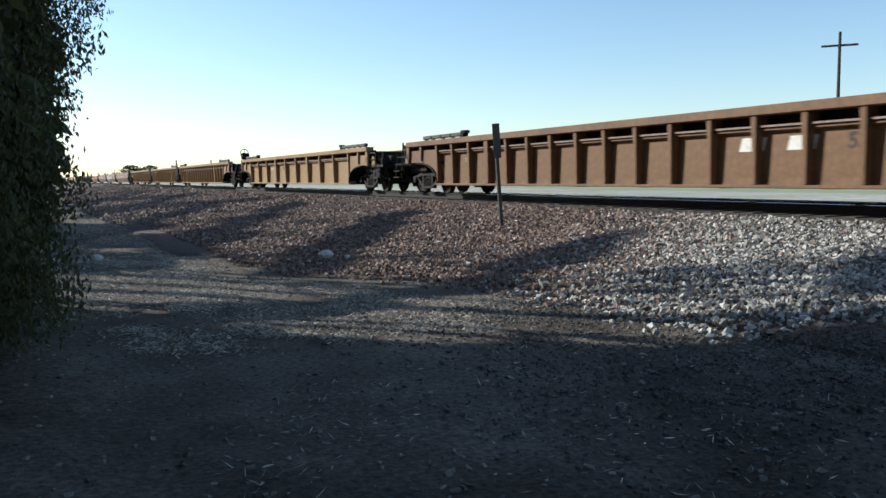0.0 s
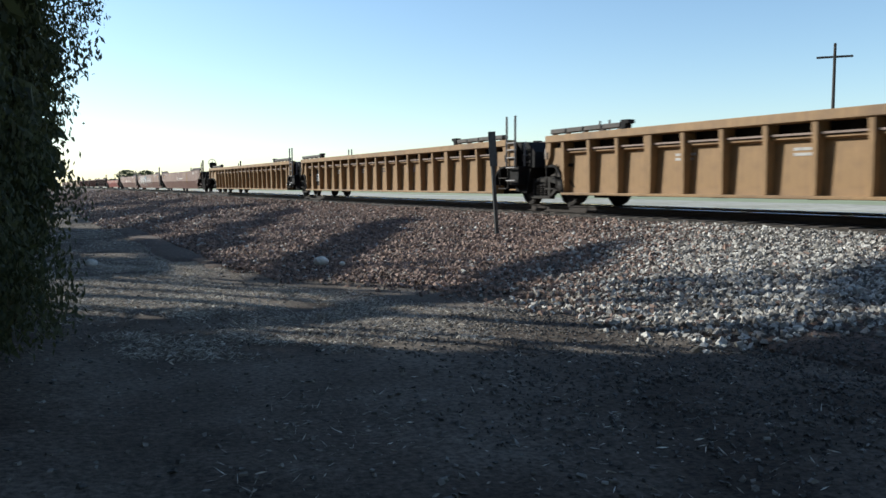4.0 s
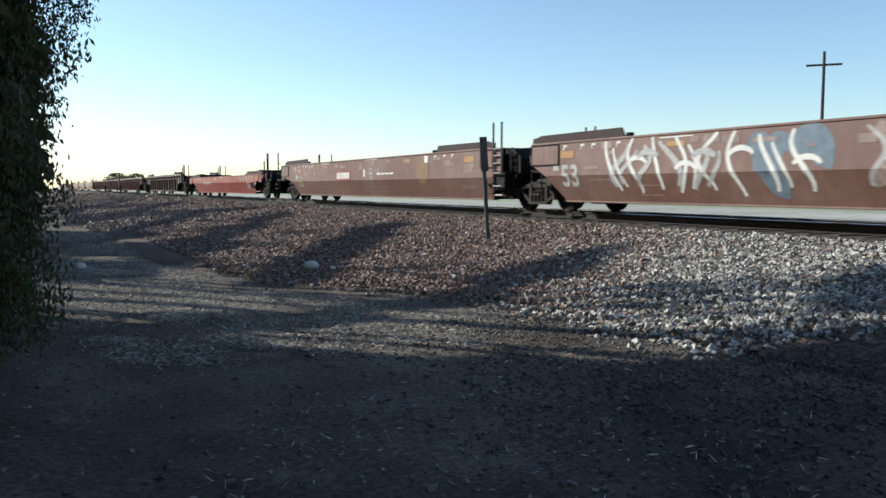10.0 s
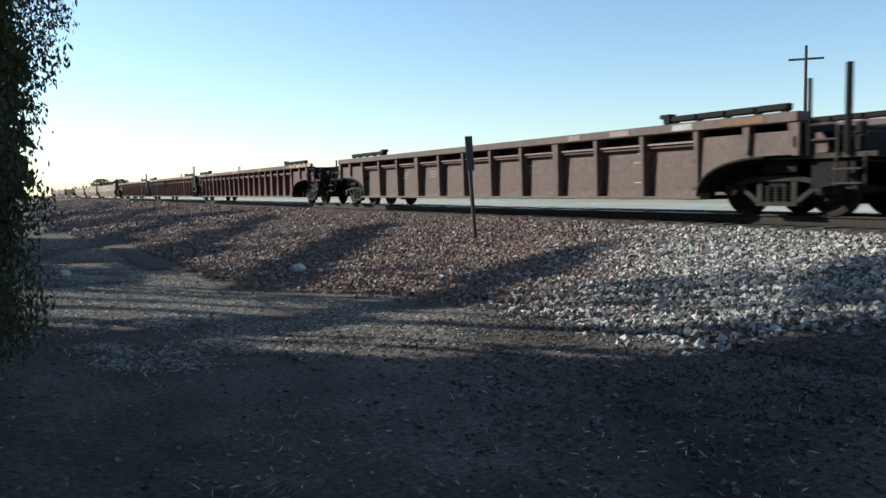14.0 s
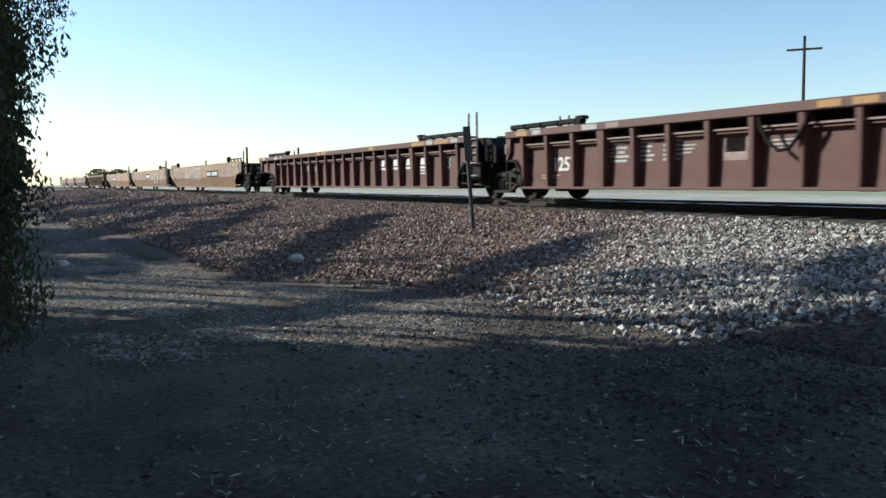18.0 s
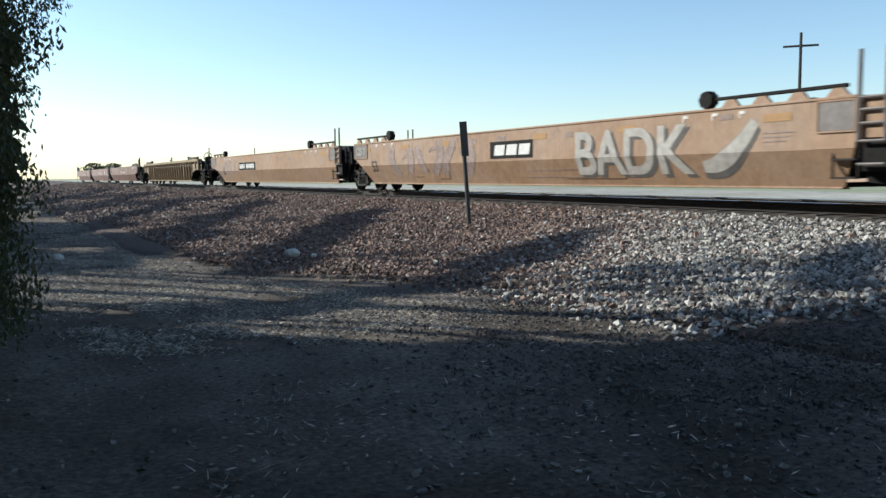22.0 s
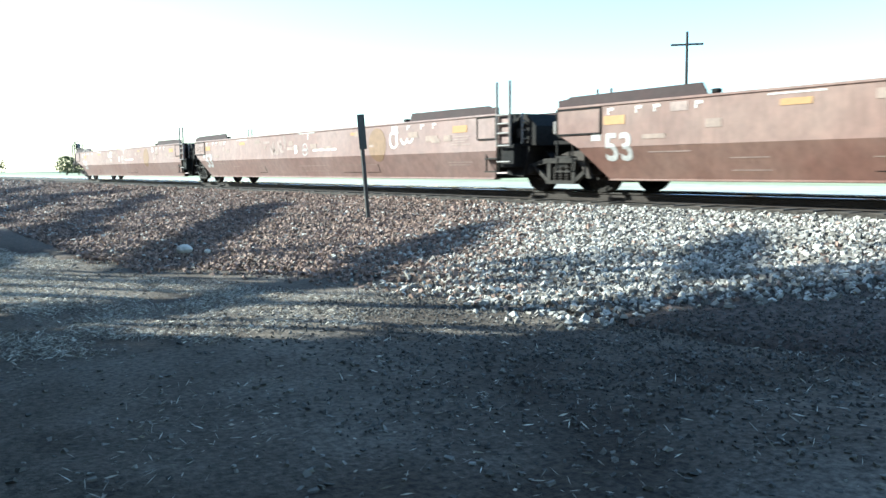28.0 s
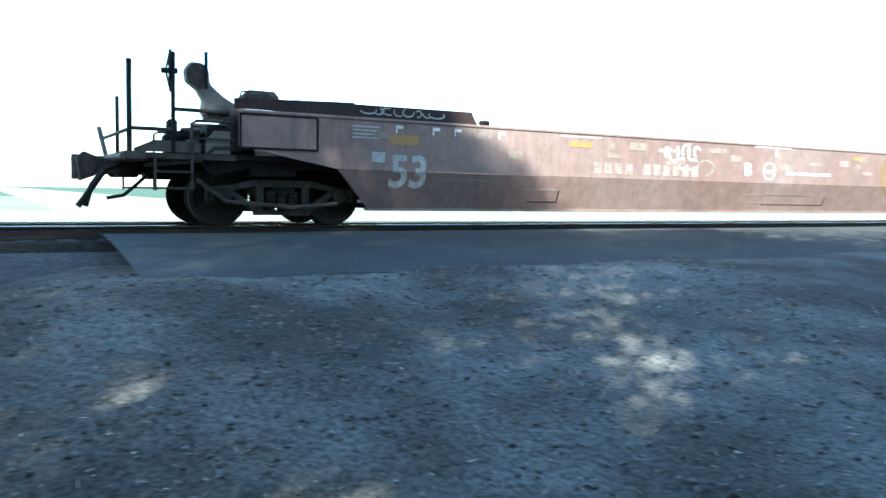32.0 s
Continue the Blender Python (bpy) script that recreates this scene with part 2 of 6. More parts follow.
def leaf_material(name, base):
    m = bpy.data.materials.new(name)
    m.use_nodes = True
    n, l = m.node_tree.nodes, m.node_tree.links
    b = n["Principled BSDF"]
    b.inputs["Roughness"].default_value = 0.6
    g = n.new("ShaderNodeNewGeometry")
    r = n.new("ShaderNodeValToRGB")
    r.color_ramp.elements[0].color = (*[c * 0.6 for c in base], 1)
    r.color_ramp.elements[1].color = (base[0] * 1.6, base[1] * 1.35, base[2] * 1.1, 1)
    l.new(g.outputs["Random Per Island"], r.inputs[0])
    l.new(r.outputs[0], b.inputs["Base Color"])
    tr = n.new("ShaderNodeBsdfTranslucent")
    l.new(r.outputs[0], tr.inputs["Color"])
    ad = n.new("ShaderNodeMixShader")
    ad.inputs[0].default_value = 0.45
    l.new(b.outputs[0], ad.inputs[1])
    l.new(tr.outputs[0], ad.inputs[2])
    l.new(ad.outputs[0], n["Material Output"].inputs["Surface"])
    return m


M_LEAF = leaf_material("feathery_green_leaves", (0.064, 0.076, 0.034))
M_LEAF_FAR = leaf_material("dark_far_foliage", (0.035, 0.05, 0.022))


# ---- mesh helpers ----
MESHES = {}


def obj(name, mesh, parent=None, at=None, label=""):
    ob = new(name, mesh)
    if parent:
        ob.parent = parent
    if at is not None:
        ob.matrix_basis = at if isinstance(at, Matrix) else Matrix.Translation(at)
    if label:
        tagged(ob, label)
    return ob


def bm_mesh(name, bm, mat, smooth=False):
    me = bpy.data.meshes.new(name)
    bm.normal_update()
    bm.to_mesh(me)
    bm.free()
    for mm in (mat if isinstance(mat, (list, tuple)) else (mat,)):
        me.materials.append(mm)
    if smooth:
        for p in me.polygons:
            p.use_smooth = True
    return me


def part(name, bm, mat, parent, label="", at=None):
    """One mesh object under a thing or a part."""
    return obj(name, bm_mesh(name, bm, mat), parent, at, label)


def cached(key, make):
    if key not in MESHES:
        MESHES[key] = make()
    return MESHES[key]


def add_box(bm, x0, x1, y0, y1, z0, z1, bevel=0.0):
    vs = [bm.verts.new((x, y, z)) for x in (x0, x1) for y in (y0, y1) for z in (z0, z1)]
    fs = [(0, 1, 3, 2), (4, 6, 7, 5), (0, 4, 5, 1), (2, 3, 7, 6), (0, 2, 6, 4), (1, 5, 7, 3)]
    faces = [bm.faces.new([vs[i] for i in f]) for f in fs]
    if bevel:
        edges = list({ed for f in faces for ed in f.edges})
        bmesh.ops.bevel(bm, geom=edges, offset=bevel, segments=1, affect="EDGES", profile=0.5)
    return bm


def box(x0, x1, y0, y1, z0, z1, bevel=0.0):
    return add_box(bmesh.new(), x0, x1, y0, y1, z0, z1, bevel)


def add_prism(bm, pts, x0, x1):
    """A plate cut to the outline pts (y, z), between x0 and x1."""
    lo, hi = [bm.verts.new((x0, y, z)) for y, z in pts], [bm.verts.new((x1, y, z)) for y, z in pts]
    bm.faces.new(lo[::-1])
    bm.faces.new(hi)
    for i in range(len(pts)):
        j = (i + 1) % len(pts)
        bm.faces.new((lo[i], lo[j], hi[j], hi[i]))
    bmesh.ops.recalc_face_normals(bm, faces=bm.faces)
    return bm


def add_tube(bm, p, q, r0, r1=None, seg=8, caps=True):
    p, q = Vector(p), Vector(q)
    r1 = r0 if r1 is None else r1
    rot = (q - p).to_track_quat("Z", "Y").to_matrix()
    ring = []
    for c, r in ((p, r0), (q, r1)):
        ring.append([bm.verts.new(c + rot @ Vector((r * math.cos(k * math.tau / seg), r * math.sin(k * math.tau / seg), 0))) for k in range(seg)])
    for k in range(seg):
        j = (k + 1) % seg
        bm.faces.new((ring[0][k], ring[0][j], ring[1][j], ring[1][k]))
    if caps:
        bm.faces.new(ring[0][::-1])
        bm.faces.new(ring[1])
    return bm


def add_path_tube(bm, pts, r, seg=6):
    """One bent tube along the points."""
    pts = [Vector(p) for p in pts]
    n = len(pts)
    u, rings = None, []
    for k, p in enumerate(pts):
        t = (pts[min(n - 1, k + 1)] - pts[max(0, k - 1)]).normalized()
        if u is None:
            u = t.orthogonal()
        u = (u - t * u.dot(t)).normalized()
        w = t.cross(u)
        rings.append([bm.verts.new(p + (u * math.cos(j * math.tau / seg) + w * math.sin(j * math.tau / seg)) * r) for j in range(seg)])
    for k in range(n - 1):
        for j in range(seg):
            i = (j + 1) % seg
            bm.faces.new((rings[k][j], rings[k][i], rings[k + 1][i], rings[k + 1][j]))
    bm.faces.new(rings[0][::-1])
    bm.faces.new(rings[-1])
    return bm


def add_revolve(bm, profile, seg=24):
    """profile: (x, radius) along the x axis."""
    rings = [[bm.verts.new((x, r * math.cos(k * math.tau / seg), r * math.sin(k * math.tau / seg))) for k in range(seg)] for x, r in profile]
    for a0, a1 in zip(rings, rings[1:]):
        for k in range(seg):
            j = (k + 1) % seg
            bm.faces.new((a0[k], a0[j], a1[j], a1[k]))
    bm.faces.new(rings[0][::-1])
    bm.faces.new(rings[-1])
    bmesh.ops.recalc_face_normals(bm, faces=bm.faces)
    return bm


def text_mesh(text, size, depth=0.004):
    """Flat lettering as a mesh, facing -x, reading towards -y, its left foot at the origin."""
    cu = bpy.data.curves.new("lettering", "FONT")
    cu.body, cu.size, cu.extrude, cu.offset = text, size, depth, (0.022 * size if size > 0.3 else 0.0)
    ob = bpy.data.objects.new("lettering", cu)
    scene.collection.objects.link(ob)
    dg = bpy.context.evaluated_depsgraph_get()
    dg.update()
    me = bpy.data.meshes.new_from_object(ob.evaluated_get(dg))
    bpy.data.objects.remove(ob)
    bpy.data.curves.remove(cu)
    me.transform(Matrix(((0, 0, -1, 0), (-1, 0, 0, 0), (0, 1, 0, 0), (0, 0, 0, 1))))
    return me


# ---- ground ----
TRACK_X = 12.7


def ground_z(x, y):
    """Height of the ground: flat by the path, rising to the track and to the road crossing."""
    up = min(1.0, max(0.0, (x - 6.0) / 5.0))
    base = -1.0 + 0.66 * up
    if y < 4.0:  # the crossing's approach is higher than the path
        k = min(1.0, (4.0 - y) / 5.0) * min(1.0, max(0.0, (x + 1.0) / 9.0))
        base = max(base, -1.0 + 0.62 * k * min(1.0, max(0.0, (x - 1.0) / 6.5))) if x < 11 else base
    if x > 14.4:
        base = -0.32 - 0.2 * min(1.0, (x - 14.4) / 4.0)
    if x < 0.5:  # the bank under the trees
        base += 0.35 * min(1.0, (0.5 - x) / 4.0)
    near = max(0.0, 1 - max(abs(x), abs(y)) / 60.0)
    base += near * (0.05 * noise.noise((x * 0.5, y * 0.35, 0)) + 0.02 * noise.noise((x * 2.0, y * 1.4, 4)))
    return base


def spaced(lo, hi, fine0, fine1, step, grow=1.35):
    v = list(np.arange(fine0, fine1 + 1e-6, step))
    d = step
    x = fine1
    while x < hi:
        d *= grow
        x = min(hi, x + d)
        v.append(x)
    d = step
    x = fine0
    while x > lo:
        d *= grow
        x = max(lo, x - d)
        v.insert(0, x)
    return v


def sheet(name, xs, ys, fz, mats, pick=None):
    vs = [(x, y, fz(x, y)) for y in ys for x in xs]
    w = len(xs)
    fs = [(j * w + i, j * w + i + 1, (j + 1) * w + i + 1, (j + 1) * w + i) for j in range(len(ys) - 1) for i in range(w - 1)]
    me = bpy.data.meshes.new(name)
    me.from_pydata(vs, [], fs)
    for m in mats:
        me.materials.append(m)
    if pick:
        for p in me.polygons:
            p.material_index = pick(p.center)
    for p in me.polygons:
        p.use_smooth = True
    return new(name, me)


gx = spaced(-2500, 2500, -8, 16, 0.4)
gy = spaced(-2500, 2500, -14, 40, 0.5, 1.2)
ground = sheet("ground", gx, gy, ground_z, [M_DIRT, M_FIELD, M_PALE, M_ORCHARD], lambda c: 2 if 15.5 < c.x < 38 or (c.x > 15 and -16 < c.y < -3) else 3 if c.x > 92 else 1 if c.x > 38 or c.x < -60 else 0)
tagged(ground, "dry gravelly dirt beside the track, shaded by trees", "ground", kind="structure")

# ballast bed: shoulder, slope and the track's top
PROFILE = [(5.9, 0.02), (7.0, 0.06), (8.5, 0.09), (10.0, 0.10), (10.9, 0.08), (11.2, 0.06), (12.7, 0.03), (14.2, 0.06), (14.6, 0.03), (16.4, -0.2)]
by = spaced(-400, 900, -14, 40, 0.5, 1.2)
bx = [2.0, 2.4, 2.8, 3.2, 3.6, 4.0, 4.4, 4.8, 5.2, 5.6, 5.8, 6.0, 6.4, 6.8, 7.2, 7.6, 8.0, 8.4, 8.8, 9.2, 9.6, 10.0, 10.4, 10.8, 11.1, 11.34, 11.36, 14.0, 14.4, 15.0, 16.0]


def bank_foot(y):
    """Where the bank meets the path: it swings towards the path farther along."""
    k = min(1.0, max(0.0, (y - 8.0) / 9.0))
    return 5.9 - 3.6 * k * k * (3 - 2 * k)


def ballast_z(x, y):
    if 11.35 < x < 14.1:
        return -0.19
    if x >= 11.1:
        return -0.33 if x <= 14.2 else -0.27 - 0.2 * (x - 14.2) / 1.8 - (0.1 if x > 15.5 else 0)
    foot = bank_foot(y)
    k = (x - foot) / (11.0 - foot)
    if k < 0:
        return -1.25
    z = -1.0 + 0.72 * (k if foot > 5.8 else 0.75 * k + 0.25 * k * k) + 0.03
    return z + 0.04 * noise.noise((x * 0.9, y * 0.5, 9)) - (0.05 if y < -0.5 and x < 9 else 0)


ballast = sheet("ballast_bed", bx, by, ballast_z, [M_BALLAST, M_SHADEDBED], lambda c: 1 if 11.33 < c.x < 14.0 else 0)
tagged(ballast, "bank of crushed grey and brown stone under the track", "railway embankment", kind="structure")
# ---- track ----
def rail_profile():
    return [(-0.075, -0.17), (0.075, -0.17), (0.075, -0.155), (0.012, -0.135), (0.012, -0.045), (0.036, -0.03), (0.036, -0.006), (0.028, 0), (-0.028, 0), (-0.036, -0.006), (-0.036, -0.03), (-0.012, -0.045), (-0.012, -0.135), (-0.075, -0.155)]


def rail(x0, polished):
    bm = bmesh.new()
    pr = rail_profile()
    a0 = [bm.verts.new((x, -400, z)) for x, z in pr]
    a1 = [bm.verts.new((x, 900, z)) for x, z in pr]
    for i in range(len(pr)):
        j = (i + 1) % len(pr)
        f = bm.faces.new((a0[i], a1[i], a1[j], a0[j]))
        f.material_index = 1 if i in polished else 0
    bm.faces.new(a0)
    bm.faces.new(a1[::-1])
    bmesh.ops.recalc_face_normals(bm, faces=bm.faces)
    ob = new("rail", bm_mesh("rail", bm, (M_RAIL, M_RAILTOP)))
    ob.location = (x0, 0, 0)
    tagged(ob, "rusty steel rail with a polished running surface", "rail", "rails of the track", "structure")


for side, polished in ((-0.755, (5, 6, 7, 8)), (0.755, (6, 7, 8, 9))):
    rail(TRACK_X + side, polished)

def tie_mesh():
    return bm_mesh("tie", box(-1.3, 1.3, -0.11, 0.11, -0.36, -0.172, 0.012), M_TIE)


for k in range(300):
    obj("tie", cached("tie", tie_mesh), ballast, (TRACK_X + 0.02 * ((k * 7) % 5 - 2), -40 + 0.5 * k, 0.004 * ((k * 3) % 4 - 2)))
bm = bmesh.new()
for k in range(500):
    y = 110 + 0.5 * k
    add_box(bm, TRACK_X - 1.3, TRACK_X + 1.3, y - 0.11, y + 0.11, -0.36, -0.172)
tagged(part("far_ties", bm, M_TIE, ballast), kind="stuff")

# ---- rail cars ----
M_DUSTLIT = material("dusty_patch_and_lit_edge", (0.26, 0.19, 0.155), 0.8, 0, 0.75, 1.2, 9, 2, 0.0, 60)
M_GUIDE = material("dusty_guide_steel", (0.075, 0.058, 0.046), 0.7, 0, 0.7, 1.3, 9, 1.5, 0.05, 60, alt=(0.045, 0.036, 0.030), alt_amount=0.5)
M_GREYPANEL = material("dull_grey_panel", (0.17, 0.145, 0.13), 0.6, 0, 0.75, 1.2, 8, 2, 0.03, 60)
TOP, CREASE, BOTTOM, HALF = 1.65, 0.86, 0.27, 1.5


def wheel_mesh():
    bm = bmesh.new()
    add_revolve(bm, [(-0.07, 0.12), (-0.09, 0.16), (-0.03, 0.20), (-0.03, 0.33), (-0.06, 0.36), (-0.06, 0.43), (0.05, 0.435), (0.055, 0.46), (0.075, 0.46), (0.075, 0.36), (0.02, 0.33), (0.02, 0.2), (0.09, 0.16), (0.09, 0.1)], 28)
    return bm_mesh("wheel", bm, M_WHEEL, False)


def side_frame_mesh():
    bm = bmesh.new()
    add_prism(bm, [(-1.12, 0.36), (-1.12, 0.56), (-0.75, 0.60), (-0.45, 0.68), (0.45, 0.68), (0.75, 0.60), (1.12, 0.56), (1.12, 0.36), (1.02, 0.36), (1.0, 0.48), (0.44, 0.58), (-0.44, 0.58), (-1.0, 0.48), (-1.02, 0.36)], -0.07, 0.07)
    for s in (-1, 1):
        add_prism(bm, [(s * 0.3, 0.2), (s * 0.3, 0.6), (s * 0.4, 0.6), (s * 0.4, 0.2)], -0.06, 0.06)
        add_prism(bm, [(s * 0.38, 0.17), (s * 0.38, 0.27), (s * 0.78, 0.54), (s * 0.88, 0.52)], -0.055, 0.055)
    add_prism(bm, [(-0.42, 0.16), (-0.42, 0.23), (0.42, 0.23), (0.42, 0.16)], -0.08, 0.08)
    bmesh.ops.recalc_face_normals(bm, faces=bm.faces)
    return bm_mesh("side_frame", bm, M_FRAME)


def spring_mesh():
    """An upright coil spring, its coils as ridges."""
    profile = [(0.21, 0.02)]
    for j in range(6):
        z = 0.21 + j * 0.05
        profile += [(z, 0.06), (z + 0.012, 0.078), (z + 0.034, 0.078), (z + 0.046, 0.06)]
    bm = add_revolve(bmesh.new(), profile + [(0.51, 0.02)], 10)
    bmesh.ops.rotate(bm, cent=(0, 0, 0), matrix=Matrix.Rotation(radians(-90), 3, "Y"), verts=bm.verts)
    return bm_mesh("spring", bm, M_WHEEL)


def bearing_mesh():
    bm = add_revolve(bmesh.new(), [(-0.16, 0.06), (-0.14, 0.11), (0.0, 0.12), (0.06, 0.12), (0.06, 0.06)], 14)
    return bm_mesh("bearing", bm, M_WHEEL)


def bogie(parent, y):
    """A two-axle truck under its rail car."""
    tr = obj("bogie", cached("bolster", lambda: bm_mesh("bolster", add_box(box(-1.05, 1.05, -0.2, 0.2, 0.45, 0.72, 0.03), -0.4, 0.4, -0.4, 0.4, 0.7, 0.84, 0.03), M_BLACK)), parent, (0, y, 0))
    for yy in (-0.89, 0.89):
        obj("axle", cached("axle", lambda: bm_mesh("axle", add_tube(bmesh.new(), (-1.0, 0, 0.43), (1.0, 0, 0.43), 0.08, 0.08, 12), M_WHEEL)), tr, (0, yy, 0))
        for xx in (-1, 1):
            obj("wheel", cached("wheel", wheel_mesh), tr, Matrix.Translation((xx * 0.755, yy, 0.43)) @ Matrix.Diagonal((-xx, 1, 1, 1)))
            obj("bearing", cached("bearing", bearing_mesh), tr, Matrix.Translation((xx * 1.0, yy, 0.45)) @ Matrix.Diagonal((-xx, 1, 1, 1)))
    for xx in (-1, 1):
        obj("side_frame", cached("side_frame", side_frame_mesh), tr, (xx * 1.02, 0, 0))
        for k in (-1, 0, 1):
            obj("spring", cached("spring", spring_mesh), tr, (xx * 1.02, k * 0.17, 0))
    return tr


def brake_wheel_mesh():
    bm = bmesh.new()
    n = 20
    pts = [Vector((0, 0.27 * math.cos(k * math.tau / n), 0.27 * math.sin(k * math.tau / n))) for k in range(n + 1)]
    add_path_tube(bm, pts, 0.022, 6)
    for k in range(0, n, 5):
        add_tube(bm, (0.06, 0, 0), pts[k], 0.016, 0.016, 6)
    add_tube(bm, (-0.1, 0, 0), (0.12, 0, 0), 0.04, 0.04, 8)
    return bm_mesh("brake_wheel", bm, M_BLACK)


def coupler_mesh():
    bm = bmesh.new()
    add_box(bm, -0.11, 0.11, 0.0, 0.75, 0.74, 0.94, 0.02)
    add_box(bm, -0.20, 0.16, -0.28, 0.05, 0.68, 1.0, 0.04)
    add_box(bm, 0.06, 0.24, -0.34, -0.18, 0.68, 1.0, 0.03)
    add_path_tube(bm, [(-0.35, 0.2, 0.8), (-0.36, 0.0, 0.6), (-0.34, -0.2, 0.42), (-0.3, -0.42, 0.38)], 0.03, 6)
    return bm_mesh("coupler", bm, M_WHEEL)


def ladder_mesh():
    bm = bmesh.new()
    for yy in (0.0, 0.42):
        add_tube(bm, (0, yy, 0.95), (0, yy, 2.3), 0.032, 0.032, 6)
    for z in (0.62, 0.96, 1.22, 1.42, 1.6):
        add_tube(bm, (0, 0.0, z), (0, 0.42, z), 0.024, 0.024, 6)
    return bm_mesh("ladder", bm, M_GREYPANEL)


def step_mesh():
    bm = bmesh.new()
    add_path_tube(bm, [(0, 0, 1.0), (0, 0, 0.42), (0, 0.42, 0.42), (0, 0.42, 1.0)], 0.022, 6)
    add_box(bm, -0.06, 0.06, 0.0, 0.42, 0.40, 0.43)
    add_box(bm, -0.06, 0.06, 0.0, 0.42, 0.68, 0.71)
    return bm_mesh("sill_step", bm, M_FRAME)


def end_outline(y0, y1, c0, c1, zt, zb, zc):
    """A side's outline with the bogie cutouts: c0, c1 are where the cutouts end at the foot."""
    return [(y0, zt), (y0, zc), (c0 - 0.55, zc), (c0, zb), (c1, zb), (c1 + 0.55, zc), (y1, zc), (y1, zt)]


def smooth_side(car, paint, y0, y1, c0, c1, TOP=TOP, CREASE=CREASE):
    for sx in (-1, 1):
        name = "side_plate"
        raised = CREASE + 0.28 * (TOP - CREASE) / 0.79  # the ends are cut away over the bogies
        e0, e1 = max(y0 + 0.02, c0 - 0.5), min(y1 - 0.02, c1 + 0.6)
        bm = add_prism(bmesh.new(), [(y0, TOP - 0.05), (y0, raised), (e0, CREASE), (e1, CREASE), (y1, raised), (y1, TOP - 0.05)], sx * HALF, sx * (HALF - 0.03))
        part(name, bm, paint, car)
        # lower plate leans in towards its foot
        bm = bmesh.new()
        inn = 0.24
        low = [(e0, CREASE, 0), (c0, BOTTOM, 1), (c1, BOTTOM, 1), (e1, CREASE, 0)]
        outer = [bm.verts.new((sx * (HALF - inn * k), yy, z - (0.004 if not k else 0))) for yy, z, k in low]
        inner = [bm.verts.new((sx * (HALF - 0.03 - inn * k), yy, z - (0.004 if not k else 0))) for yy, z, k in low]
        bm.faces.new(outer)
        bm.faces.new(inner[::-1])
        for i in range(4):
            j = (i + 1) % 4
            bm.faces.new((outer[i], outer[j], inner[j], inner[i]))
        bmesh.ops.recalc_face_normals(bm, faces=bm.faces)
        part("lower_side_plate", bm, paint, car)
        part("top_chord", box(min(sx * (HALF + 0.02), sx * (HALF - 0.12)), max(sx * (HALF + 0.02), sx * (HALF - 0.12)), y0, y1, TOP - 0.05, TOP, 0.012), paint, car)
        part("bottom_sill", box(min(sx * 1.29, sx * 1.1), max(sx * 1.29, sx * 1.1), c0, c1, BOTTOM - 0.03, BOTTOM + 0.005, 0.008), paint, car)


def post_mesh(paint, wide):
    """A tapered side post, broad at the top."""
    bm = bmesh.new()
    w0, w1 = wide, wide * 0.55
    outer = [(-w0 / 2, 1.53), (w0 / 2, 1.53), (w1 / 2, 0.33), (-w1 / 2, 0.33)]
    xo, xi = [-HALF, -HALF, -HALF + 0.05, -HALF + 0.05], -HALF + 0.36
    a0 = [bm.verts.new((xo[i], y, z)) for i, (y, z) in enumerate(outer)]
    a1 = [bm.verts.new((xi, y, z)) for y, z in outer]
    bm.faces.new(a0)
    bm.faces.new(a1[::-1])
    for i in range(4):
        j = (i + 1) % 4
        bm.faces.new((a0[i], a0[j], a1[j], a1[i]))
    bmesh.ops.recalc_face_normals(bm, faces=bm.faces)
    bmesh.ops.bevel(bm, geom=list(bm.edges), offset=0.008, segments=1, affect="EDGES")
    return bm_mesh("side_post", bm, paint)


